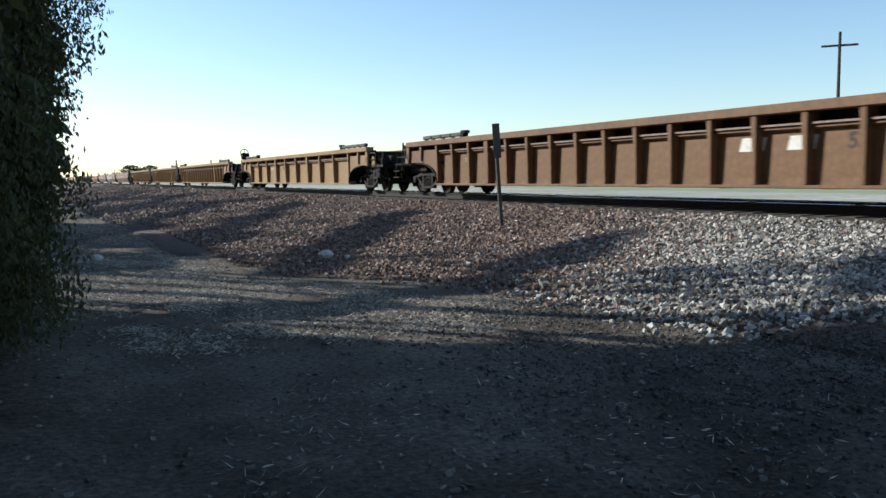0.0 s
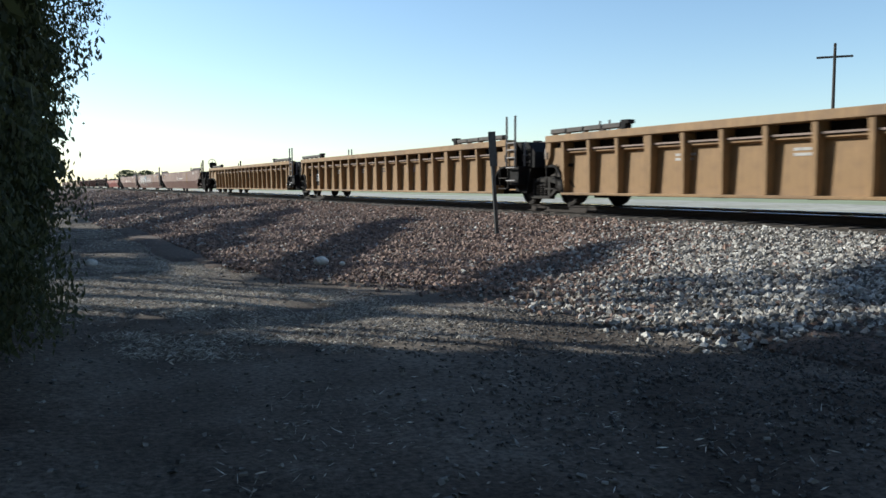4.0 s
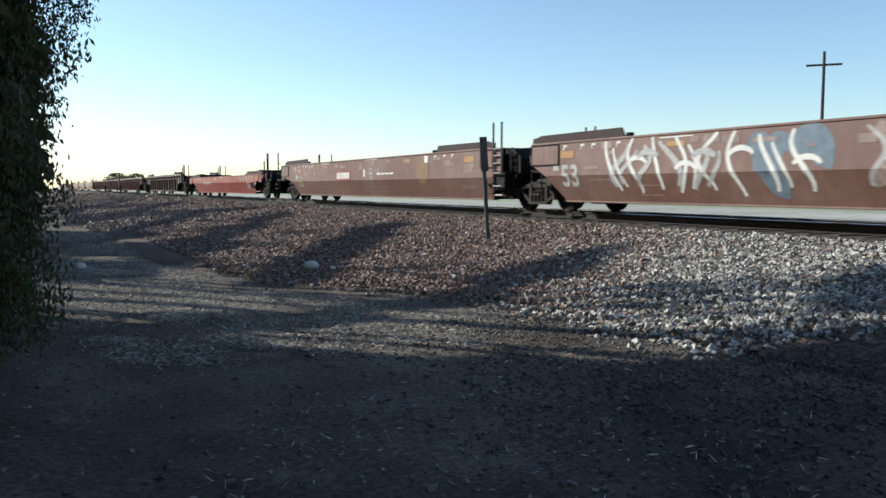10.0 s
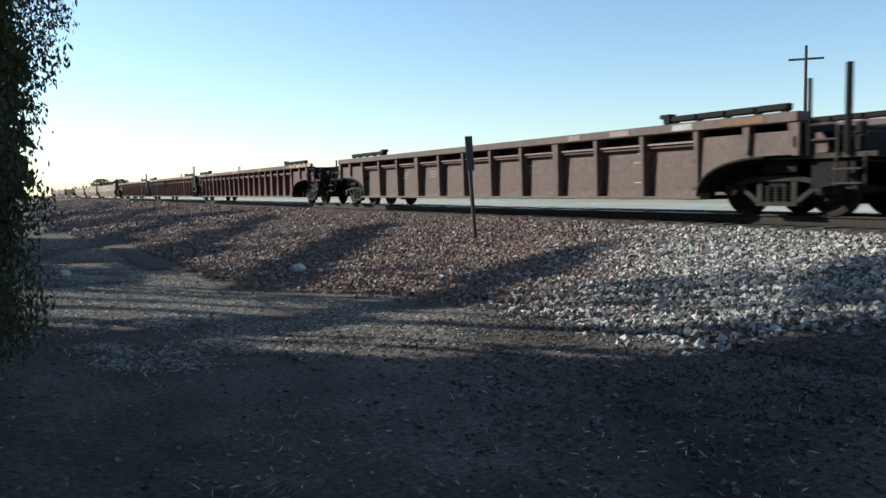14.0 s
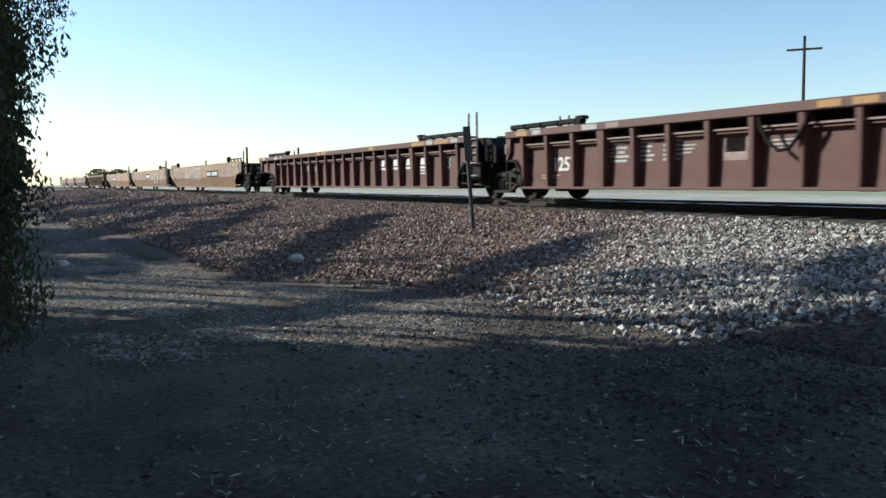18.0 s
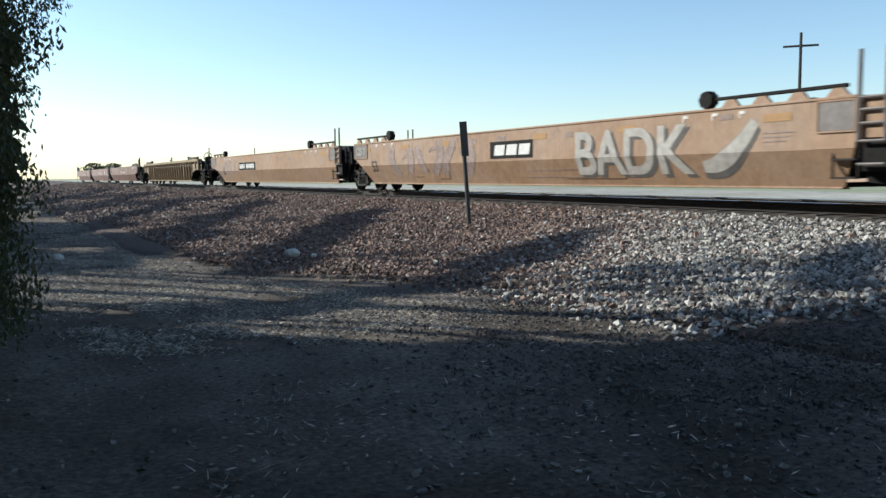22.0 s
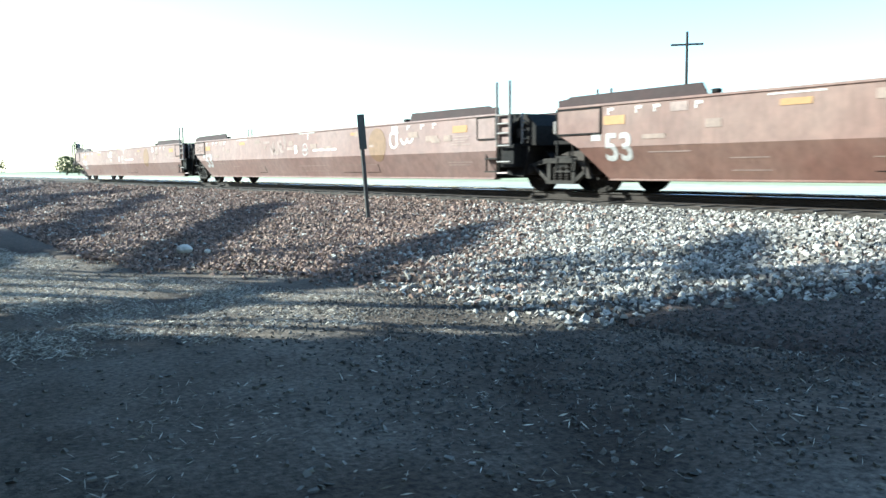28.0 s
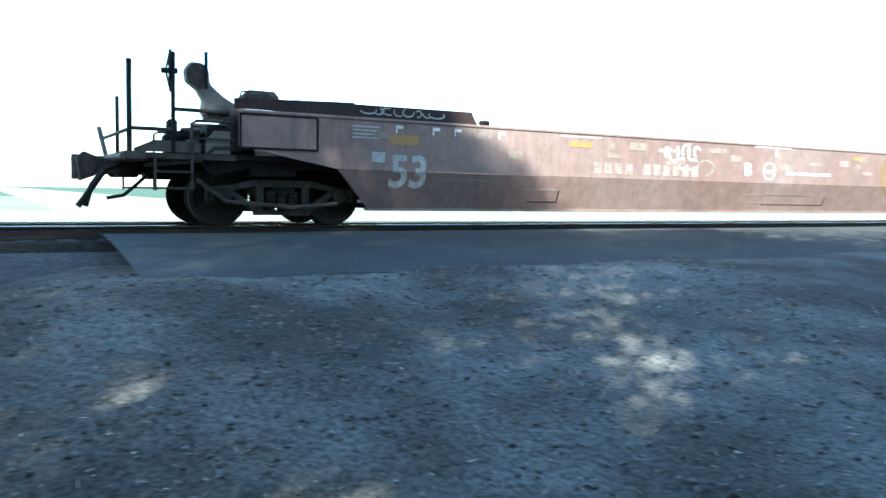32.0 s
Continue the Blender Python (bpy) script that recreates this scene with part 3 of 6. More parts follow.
def ribbed_side(car, paint, y0, y1, c0, c1, bays):
    n = bays
    step = (c1 - c0) / n
    key = paint.name
    for sx in (-1, 1):
        flip = Matrix.Diagonal((-sx, 1, 1, 1))
        lo, hi = sorted((sx * (HALF + 0.03), sx * (HALF - 0.28)))
        part("top_chord", box(lo, hi, y0, y1, 1.53, TOP + 0.05, 0.015), paint, car)
        # Pale colour paints the sunlit edge along the tops of the panels.
        lo, hi = sorted((sx * (HALF - 0.07), sx * (HALF - 0.10)))
        part("strap", box(lo, hi, c0, c1, 1.325, 1.36), M_DUSTLIT, car, "pale strap for the sunlit edge of the panels")
        # Black strip behind the opening stands in for the chord's shade.
        lo, hi = sorted((sx * (HALF - 0.3), sx * (HALF - 0.42)))
        part("inner_sill", box(lo, hi, y0 + 0.1, y1 - 0.1, 1.02, 1.58, 0.01), M_BLACK, car)
        lo, hi = sorted((sx * (HALF - 0.02), sx * (HALF - 0.3)))
        part("bottom_sill", box(lo, hi, c0 - 0.1, c1 + 0.1, BOTTOM, BOTTOM + 0.06, 0.01), paint, car)
        for k in range(n + 1):
            wide = 0.24 if k in (3, n - 3) else 0.125
            obj("side_post", cached(("post", key, wide), lambda: post_mesh(paint, wide)), car, Matrix.Translation((0, c0 + k * step, 0)) @ flip)
        w = step - 0.02

        def panel():
            bm = bmesh.new()
            pts = [(-HALF + 0.197, 0.33), (-HALF + 0.20, 0.45), (-HALF + 0.20, 1.24), (-HALF + 0.11, 1.27), (-HALF + 0.11, 1.31), (-HALF + 0.26, 1.31), (-HALF + 0.23, 1.24), (-HALF + 0.23, 0.45), (-HALF + 0.23, 0.33)]
            a0 = [bm.verts.new((x, -w / 2, z)) for x, z in pts]
            a1 = [bm.verts.new((x, w / 2, z)) for x, z in pts]
            bm.faces.new(a0)
            bm.faces.new(a1[::-1])
            for i in range(len(pts)):
                j = (i + 1) % len(pts)
                bm.faces.new((a0[i], a0[j], a1[j], a1[i]))
            bmesh.ops.recalc_face_normals(bm, faces=bm.faces)
            return bm_mesh("side_panel", bm, paint)

        me = cached(("panel", key, round(w, 3)), panel)
        for k in range(n):
            obj("side_panel", me, car, Matrix.Translation((0, c0 + (k + 0.5) * step, 0)) @ flip)
        # plates over the bogies, cut to the wheel arch
        for (ya, yb, yc) in ((y0, c0, 1), (y1, c1, -1)):
            w = abs(yb - ya)
            f = min(1.0, w / 1.9)
            arch = [(yb - yc * 1.5 * f * (1 - math.cos(q * math.pi / 16)), 0.33 + 0.68 * math.sin(q * math.pi / 16) ** 0.8) for q in range(9)]
            bm = add_prism(bmesh.new(), [(ya, 1.40), (ya, arch[-1][1])] + arch[::-1] + [(yb, 1.40)], sx * (HALF - 0.08), sx * (HALF - 0.11))
            plate = part("end_side_plate", bm, paint, car)
            bm = bmesh.new()
            rows = [[bm.verts.new((sx * (HALF - d), y, z - 0.005)) for d in (0.02, 0.5)] for y, z in arch]
            rows2 = [[bm.verts.new((sx * (HALF - d), y - yc * 0.02, z - 0.04)) for d in (0.02, 0.5)] for y, z in arch]
            for q in range(len(arch) - 1):
                bm.faces.new((rows[q][0], rows[q + 1][0], rows[q + 1][1], rows[q][1]))
                bm.faces.new((rows2[q][0], rows2[q][1], rows2[q + 1][1], rows2[q + 1][0]))
                bm.faces.new((rows[q][0], rows2[q][0], rows2[q + 1][0], rows[q + 1][0]))
            bmesh.ops.recalc_face_normals(bm, faces=bm.faces)
            part("wheel_arch", bm, M_BLACK, plate, "black curved wheel arch")
            part("end_post", add_prism(bmesh.new(), [(ya, 1.53), (ya, 0.99), (ya + yc * 0.12 * f, 0.99), (ya + yc * 0.17, 1.2), (ya + yc * 0.2, 1.53)], sx * HALF, sx * (HALF - 0.2)), paint, car)
            part("pocket", box(*sorted((sx * (HALF + 0.004), sx * (HALF - 0.02))), *sorted((ya + yc * 0.04, ya + yc * 0.1)), 1.12, 1.3), M_BLACK, plate)
            if w > 1.5:
                my = yb - yc * w * 0.52
                part("gusset_post", add_prism(bmesh.new(), [(my - 0.07, 1.53), (my + 0.07, 1.53), (my + 0.04, 1.06), (my - 0.04, 1.06)], sx * (HALF - 0.01), sx * (HALF - 0.2)), paint, car)
            # Black sheet behind the arch stands in for the unlit hollow there.
            part("end_back_plate", add_prism(bmesh.new(), [(ya, 1.5), (ya, 1.0), (yb - yc * 1.2 * f, 0.98), (yb - yc * 0.4 * f, 0.7), (yb, 0.4), (yb, 1.5)], sx * (HALF - 0.3), sx * (HALF - 0.33)), M_BLACK, car)


def guard_mesh(kind):
    """The raised plate or bar on top of a side near the car's end, its foot at z = 0, reaching from y = 0 inwards."""
    bm = bmesh.new()
    if kind == "plate":
        add_prism(bm, [(0, 0), (0, 0.13), (0.25, 0.15), (0.32, 0.185), (3.32, 0.20), (3.4, 0.06), (3.44, 0)], -0.02, 0.02)
    elif kind == "bar":
        for k in range(4):
            add_box(bm, -0.075, 0.075, 0.66 * k, 0.66 * k + 0.63, 0.03, 0.145, 0.02)
        for yy in (0.1, 0.64, 1.3, 1.96, 2.55):
            add_box(bm, -0.05, 0.05, yy - 0.05, yy + 0.05, 0, 0.05)
    else:
        add_box(bm, -0.04, 0.04, 0, 2.6, 0.13, 0.19, 0.01)
    return bm


def roller_mesh(kind):
    """The dark head at the guide's inner end."""
    bm = bmesh.new()
    if kind == "knob":
        r = 0.16
        add_prism(bm, [(2.72 + r * math.cos(k * math.tau / 7), 0.16 + r * math.sin(k * math.tau / 7)) for k in range(7)], -0.09, 0.09)
        add_box(bm, -0.05, 0.05, 2.66, 2.78, -0.02, 0.1)
    elif kind == "bar":
        add_prism(bm, [(2.64, 0.0), (2.64, 0.19), (2.88, 0.19), (2.9, 0.12), (2.8, 0.1), (2.78, 0.0)], -0.09, 0.09)
    else:
        add_box(bm, -0.06, 0.06, 3.5, 3.66, 0, 0.08, 0.02)
    return bm_mesh("roller", bm, M_BLACK)


def guide(car, style, paint, m, length=1.0):
    """One guide with its brackets and head."""
    dark = M_PLATE if style == "plate" else (M_BLACK if style == "knob" or paint in (M_MAROON, M_DARKBROWN) else M_GUIDE)
    g = obj("guide_rail", cached(("guard", style, dark.name), lambda: bm_mesh("guide_rail", guard_mesh(style), dark)), car, m)
    obj("roller", cached(("roller", style), lambda: roller_mesh(style)), g)
    if style == "knob":
        for yy in (0.15, 0.85, 1.55, 2.2):
            obj("bracket", cached(("bracket", paint.name), lambda: bm_mesh("bracket", add_prism(bmesh.new(), [(-0.2, 0), (-0.08, 0.135), (0.08, 0.135), (0.2, 0)], -0.03, 0.03), paint)), g, (0, yy, 0))


def end_fittings(car, paint, y, out, front, k):
    """Brake gear, pipes, stanchions and grab irons that stand open on the platform of a coupled end."""
    def yy(d):
        return y + out * d
    for d, xx in ((0.3, -0.75), (0.3, 0.55)):
        bm = add_tube(bmesh.new(), (xx - 0.42, yy(d), 1.2), (xx + 0.42, yy(d), 1.2), 0.17, 0.17, 14)
        part("air_reservoir", bm, M_BLACK, car)
    for sx in (-1, 1):
        bm = bmesh.new()
        add_path_tube(bm, [(sx * 1.4, yy(0.02), 1.46 * k), (sx * 1.4, yy(0.55), 1.46 * k), (sx * 1.4, yy(0.62), 1.42 * k), (sx * 1.4, yy(0.62), 0.98)], 0.022, 6)
        add_tube(bm, (sx * 1.4, yy(0.02), 1.22), (sx * 1.4, yy(0.62), 1.22), 0.018, 0.018, 6)
        part("handrail", bm, M_STEEL, car)
        bm = bmesh.new()
        for z in (0.52, 0.74):
            add_box(bm, sx * 1.42 - 0.1, sx * 1.42 + 0.02, min(yy(0.62), yy(1.1)), max(yy(0.62), yy(1.1)), z, z + 0.03)
        for d in (0.62, 1.1):
            add_tube(bm, (sx * 1.42, yy(d), 0.5), (sx * 1.42, yy(d), 0.98), 0.02, 0.02, 6)
        part("stirrup_step", bm, M_STEEL, car)
        part("corner_plate", add_prism(bmesh.new(), [(yy(0.08), 1.02), (yy(0.42), 1.02), (yy(0.42), 1.2), (yy(0.3), 1.34), (yy(0.08), 1.34)], sx * 1.36, sx * 1.33), paint if front else M_GREYPANEL, car)
        part("end_tube", add_tube(bmesh.new(), (sx * 1.3, yy(-0.5), 1.56 * k), (sx * 1.3, yy(0.2), 1.50 * k), 0.05, 0.05, 8), M_STEEL, car)
        part("deck_edge", box(*sorted((sx * 1.37, sx * 1.34)), *sorted((yy(0.0), yy(1.25))), 0.93, 1.01), M_STEEL, car)
    part("air_pipe", add_path_tube(bmesh.new(), [(-1.3, yy(-0.2), 1.12), (-1.3, yy(0.4), 1.1), (-1.2, yy(0.7), 0.9), (-0.6, yy(1.1), 0.86)], 0.03, 6), M_STEEL, car)
    part("brake_valve", add_box(box(-1.25, -1.0, min(yy(0.7), yy(0.95)), max(yy(0.7), yy(0.95)), 1.0, 1.28, 0.04), -1.2, -1.05, min(yy(0.76), yy(0.9)), max(yy(0.76), yy(0.9)), 1.28, 1.48, 0.03), M_BLACK, car)


def car_end(car, paint, kind, y_end, y_cut, out, coupled, front, style, top=TOP):
    """Deck, bulkhead, ladder, panel and coupler at one end; out: +1 at the rear, -1 at the front."""
    def seg(a0, a1):
        return (min(a0, a1), max(a0, a1))
    ya, yb = seg(y_cut - out * 0.2, y_end + out * (0.25 if not coupled else 0.1))
    part("end_deck", box(-1.35, 1.35, ya, yb, 0.94, 1.02, 0.01), M_BLACK, car)
    bm = add_prism(bmesh.new(), [(y_cut - out * 0.35, 0.4), (y_cut + out * 0.35, 1.0), (y_cut + out * 0.75, 1.55), (y_cut + out * 0.85, 1.55), (y_cut + out * 0.45, 0.95), (y_cut - out * 0.25, 0.4)], -1.3, 1.3)
    part("end_bulkhead", bm, M_BLACK, car)
    part("body_bolster", box(-1.2, 1.2, *seg(y_end - out * 0.95, y_end - out * 0.25), 0.72, 0.93, 0.02), M_BLACK, car)
    part("end_beam", box(-1.42, 1.42, *seg(y_end - out * 0.06, y_end + out * 0.06), 1.05, 1.5, 0.02), M_BLACK, car)
    part("draft_sill", box(-0.28, 0.28, *seg(y_end - out * 0.6, y_end + out * (0.7 if not coupled else 1.0)), 0.66, 0.95, 0.02), M_BLACK, car)
    # black equipment that fills the end
    k = top / TOP
    if front and not coupled:
        bm = add_prism(bmesh.new(), [(y_end - out * 0.5, 0.96), (y_end + out * 0.95, 0.96), (y_end + out * 0.95, 1.36 * k), (y_end + out * 0.66, 1.62 * k), (y_end - out * 0.5, 1.68 * k)], -1.24, 1.24)
        part("end_box", bm, M_BLACK, car)
    else:
        deep = 0.75 if front else 0.3
        part("end_box", box(-0.8, 0.8, *seg(y_end - out * 0.45, y_end + out * deep), 0.98, 1.36 * k, 0.04), M_BLACK, car)
        part("slope_sheet", add_prism(bmesh.new(), [(y_cut + out * 0.1, 0.9), (y_end - out * 0.55, 1.56 * k), (y_end - out * 0.5, 1.56 * k), (y_cut + out * 0.2, 0.9)], -1.2, 1.2), paint, car)
        if coupled:
            end_fittings(car, paint, y_end, out, front, k)
    if front and coupled:
        for sx in (-1, 1):
            part("end_skirt", add_prism(bmesh.new(), [(y_end + out * 0.1, 0.45), (y_end + out * 0.85, 0.55), (y_end + out * 0.85, 0.95), (y_end + out * 0.1, 0.95)], sx * 1.3, sx * 1.23), M_BLACK, car)
    if front and not coupled:
        part("end_skirt", add_prism(bmesh.new(), [(y_end + out * 0.02, 0.35), (y_end + out * 0.55, 0.30), (y_end + out * 0.75, 0.95), (y_end - out * 0.1, 0.95)], -1.22, 1.22), M_BLACK, car)
        part("pipe", add_tube(bmesh.new(), (-1.27, y_end + out * 0.45, 1.32), (-1.27, y_end + out * 0.45, 1.12), 0.035, 0.035, 8), M_STEEL, car)
    if not front and not coupled:
        part("side_bearing_arm", add_prism(bmesh.new(), [(y_end - out * 0.75, 0.82), (y_end - out * 0.1, 0.80), (y_end + out * 0.1, 0.74), (y_end - out * 0.35, 0.70), (y_end - out * 0.62, 0.28), (y_end - out * 0.72, 0.28), (y_end - out * 0.55, 0.7)], -1.3, -1.22), M_STEEL, car)
        part("pipe_box", box(-1.42, -1.2, *seg(y_end + out * 0.02, y_end + out * 0.2), 1.14, 1.4, 0.02), M_GREYPANEL, car)
    for sx in (-1, 1):
        inset = (0.5 if coupled and not front and kind == "smooth" else 1.35 if coupled and not front else 0.0 if style == "plate" else 0.2)
        guide(car, style, paint, Matrix.Translation((sx * (HALF - 0.06), y_end - out * inset, top + (0.05 if kind == "ribbed" else 0))) @ Matrix.Diagonal((1, -out, 1, 1)))
        if kind == "smooth":
            wide = 0.6 if front else 1.1
            lo, hi = sorted((sx * (HALF + 0.014), sx * (HALF + 0.001)))
            pa, pb = seg(y_end - out * (wide + 0.04), y_end - out * 0.03)
            z0, z1 = 1.13 * k, 1.575 * k
            pn = part("end_panel", box(lo, hi, pa, pb, z0, z1, 0.004), M_GREYPANEL if paint == M_TAN else paint, car)
            bm = bmesh.new()
            lo, hi = sorted((sx * (HALF + 0.026), sx * (HALF + 0.004)))
            for y_a, y_b, z_a, z_b in ((pa - 0.025, pa, z0 - 0.02, z1 + 0.02), (pb, pb + 0.025, z0 - 0.02, z1 + 0.02), (pa, pb, z0 - 0.025, z0), (pa, pb, z1, z1 + 0.025)):
                add_box(bm, lo, hi, y_a, y_b, z_a, z_b)
            part("panel_frame", bm, paint if paint == M_TAN else M_BLACK, pn)
        if front:
            if not coupled:
                obj("ladder", cached("ladder", ladder_mesh), car, Matrix.Translation((sx * (HALF + 0.03), y_end + out * 0.05, 0)) @ Matrix.Diagonal((1, out, 1, 1)))
            elif paint in (M_DARKBROWN, M_RED, M_TAN, M_BROWN, M_DUSTYBROWN):
                for d, z, r in ((0.12, 2.2 * (0.5 + k / 2), 0.035), (0.8, 2.36, 0.055)):
                    part("post", add_tube(bmesh.new(), (sx * 1.4, y_end + out * d, 0.98), (sx * 1.4, y_end + out * d, z), r, r, 8), M_BLACK, car)
            if not coupled:
                part("ladder_plate", box(*sorted((sx * (HALF - 0.02), sx * (HALF - 0.06))), *seg(y_end - out * 0.02, y_end + out * 0.42), 1.0, 1.60 * k, 0.01), paint, car)
            if not coupled:
                part("end_post", box(*sorted((sx * (HALF - 0.06), sx * (HALF - 0.3))), *seg(y_end - out * 0.02, y_end + out * 0.5), 0.5, 1.0, 0.02), M_BLACK, car)
                bm = bmesh.new()
                add_path_tube(bm, [(sx * 1.3, y_end + out * 0.62, 1.62 * k), (sx * 1.36, y_end + out * 0.66, 1.58 * k), (sx * 1.36, y_end + out * 0.66, 1.0)], 0.025, 6)
                for z in (1.1, 1.28, 1.46):
                    add_tube(bm, (sx * 1.36, y_end + out * 0.66, z * k), (sx * 1.26, y_end + out * 0.66, z * k), 0.018, 0.018, 6)
                part("grab_iron", bm, M_GREYPANEL, car)
        if not coupled:
            obj("sill_step", cached("step", step_mesh), car, Matrix.Translation((sx * (HALF - 0.04), y_end + out * 0.02, 0)) @ Matrix.Diagonal((1, -out, 1, 1)))
    if coupled:
        obj("coupler", cached("coupler", coupler_mesh), car, Matrix.Translation((0, y_end + out * 1.15, 0)) @ Matrix.Diagonal((1, -out, 1, 1)))
        for sx in (-1, 1) if not front and top == TOP and style != "plate" else ():
            bm = bmesh.new()
            add_tube(bm, (sx * 1.38, y_end + out * 0.55, 0.75), (sx * 1.38, y_end + out * 0.55, 1.72), 0.035, 0.03, 6)
            add_tube(bm, (sx * 1.38, y_end + out * 1.05, 0.9), (sx * 1.38, y_end + out * 1.05, 1.45), 0.03, 0.025, 6)
            add_path_tube(bm, [(sx * 1.38, y_end, 1.28), (sx * 1.38, y_end + out * 1.05, 1.22)], 0.025, 6)
            add_path_tube(bm, [(sx * 1.38, y_end + out * 0.1, 0.98), (sx * 1.38, y_end + out * 1.05, 0.98)], 0.03, 6)
            part("handrail", bm, M_BLACK, car)
        part("end_walkway", box(-1.35, 1.35, *seg(y_end + out * 0.1, y_end + out * 1.25), 0.92, 0.98, 0.01), M_BLACK, car)


UNITS = []


def last_end(car, y1):
    """Brake gear, rails, coupler and hoses on the open end of the last car."""
    bm = add_prism(bmesh.new(), [(y1 - 0.35, 1.62), (y1 - 0.05, 1.70), (y1 + 0.18, 1.84), (y1 + 0.34, 1.98), (y1 + 0.36, 2.16), (y1 + 0.44, 2.26), (y1 + 0.60, 2.27), (y1 + 0.68, 2.16), (y1 + 0.66, 2.0), (y1 + 0.52, 1.9), (y1 + 0.44, 1.76), (y1 + 0.46, 1.6), (y1 + 0.4, 1.48), (y1 + 0.1, 1.45), (y1 - 0.35, 1.5)], -1.3, -1.12)
    bmesh.ops.bevel(bm, geom=list(bm.edges), offset=0.02, segments=1, affect="EDGES")
    gear = part("brake_gear", bm, M_GREYPANEL, car, "grey steel brake housing on a bent arm")
    part("gear_case", add_revolve(bmesh.new(), [(-0.09, 0.05), (-0.08, 0.15), (0.06, 0.15), (0.07, 0.05)], 14), M_STEEL, gear, at=(-1.28, y1 + 0.52, 2.1))
    part("rib", box(-1.34, -1.3, y1 + 0.1, y1 + 0.4, 1.55, 1.6, 0.008), M_STEEL, gear)
    obj("brake_wheel", cached("brake_wheel", brake_wheel_mesh), gear, Matrix.Translation((-1.15, y1 + 0.85, 2.14)) @ Matrix.Rotation(radians(78), 4, "Z"))
    for yy, z0, z1, r in ((y1 + 0.86, 1.02, 2.36, 0.03), (y1 + 0.42, 1.9, 2.4, 0.025), (y1 + 1.42, 0.95, 2.22, 0.036)):
        part("post", add_tube(bmesh.new(), (-1.38, yy, z0), (-1.38, yy, z1), r, r, 8), M_BLACK, car)
    part("post", add_tube(bmesh.new(), (1.3, y1 + 1.2, 0.95), (1.3, y1 + 1.2, 2.0), 0.03, 0.03, 8), M_BLACK, car)
    # rails round the platform
    for z, d0, d1 in ((1.32, 0.86, 1.42), (1.6, 0.1, 0.86)):
        part("handrail", add_path_tube(bmesh.new(), [(-1.38, y1 + d0, z), (-1.38, y1 + d1, z)], 0.028, 6), M_STEEL, car)
    part("handrail", add_path_tube(bmesh.new(), [(-1.3, y1 + 1.44, 1.3), (1.3, y1 + 1.44, 1.3)], 0.028, 6), M_STEEL, car)
    part("platform_edge", box(-1.42, 1.42, y1 + 1.2, y1 + 1.5, 0.9, 1.02, 0.015), M_STEEL, car)
    part("step_plate", add_prism(bmesh.new(), [(y1 + 0.5, 1.16), (y1 + 1.1, 1.18), (y1 + 1.36, 1.06), (y1 + 1.36, 1.02), (y1 + 0.5, 1.02)], -1.38, -1.3), M_GUIDE, car)
    for k, (d0, d1, z0, z1) in enumerate(((0.1, 0.4, 1.2, 1.42), (0.2, 0.7, 1.06, 1.16), (0.45, 0.75, 1.22, 1.34))):
        part("valve_box", box(-1.34 + 0.04 * k, -1.0, y1 + d0, y1 + d1, z0, z1, 0.03), M_BLACK if k != 1 else M_STEEL, car)
    part("air_pipe", add_path_tube(bmesh.new(), [(-1.36, y1 - 0.1, 1.12), (-1.36, y1 + 0.3, 1.1), (-1.34, y1 + 0.5, 0.92), (-1.2, y1 + 1.2, 0.84)], 0.03, 6), M_STEEL, car)
    # gear on the top of the side
    part("side_box", box(-1.42, -1.1, y1 - 0.62, y1 - 0.12, 1.72, 1.94, 0.07), M_STEEL, car)
    part("top_plate", add_prism(bmesh.new(), [(y1 + 0.05, 1.66), (y1 + 0.05, 1.80), (y1 - 1.75, 1.86), (y1 - 1.82, 1.66)], -1.47, -1.43), M_PLATE, car)
    for d in (0.02, 0.3):
        bm = bmesh.new()
        add_path_tube(bm, [(-1.45, y1 - d, 1.8), (-1.45, y1 - d - 0.03, 1.9), (-1.45, y1 - d - 0.12, 1.9), (-1.45, y1 - d - 0.15, 1.8)], 0.014, 6)
        part("lifting_lug", bm, M_STEEL, car)
    # coupler, lever and hoses
    part("coupler_shank", box(-0.16, 0.16, y1 + 1.3, y1 + 1.75, 0.72, 0.98, 0.03), M_STEEL, car)
    head = part("coupler_head", add_prism(bmesh.new(), [(y1 + 1.7, 0.7), (y1 + 1.7, 0.98), (y1 + 1.85, 1.04), (y1 + 1.95, 0.96), (y1 + 1.9, 0.62)], -0.2, 0.12), M_STEEL, car)
    part("knuckle", add_tube(bmesh.new(), (0.06, y1 + 1.92, 0.64), (0.06, y1 + 1.92, 1.0), 0.08, 0.08, 12), M_STEEL, head)
    part("uncoupling_lever", add_path_tube(bmesh.new(), [(-1.3, y1 + 1.5, 0.95), (-0.7, y1 + 1.62, 0.95), (-0.6, y1 + 1.7, 1.36)], 0.035, 8), M_GREYPANEL, car)
    for dx, reach in ((-0.6, 1.98), (-0.35, 1.86)):
        part("air_hose", add_path_tube(bmesh.new(), [(dx, y1 + 1.4, 0.86), (dx, y1 + 1.62, 0.78), (dx - 0.02, y1 + 1.78, 0.55), (dx, y1 + reach, 0.26)], 0.04, 8), M_BLACK, car)
    part("bogie_skirt", add_prism(bmesh.new(), [(y1 - 2.4, 1.0), (y1 - 2.2, 0.72), (y1 - 1.4, 0.84), (y1 - 0.2, 0.84), (y1 + 0.3, 0.72), (y1 + 0.5, 1.0)], -1.22, -1.12), M_BLACK, car)
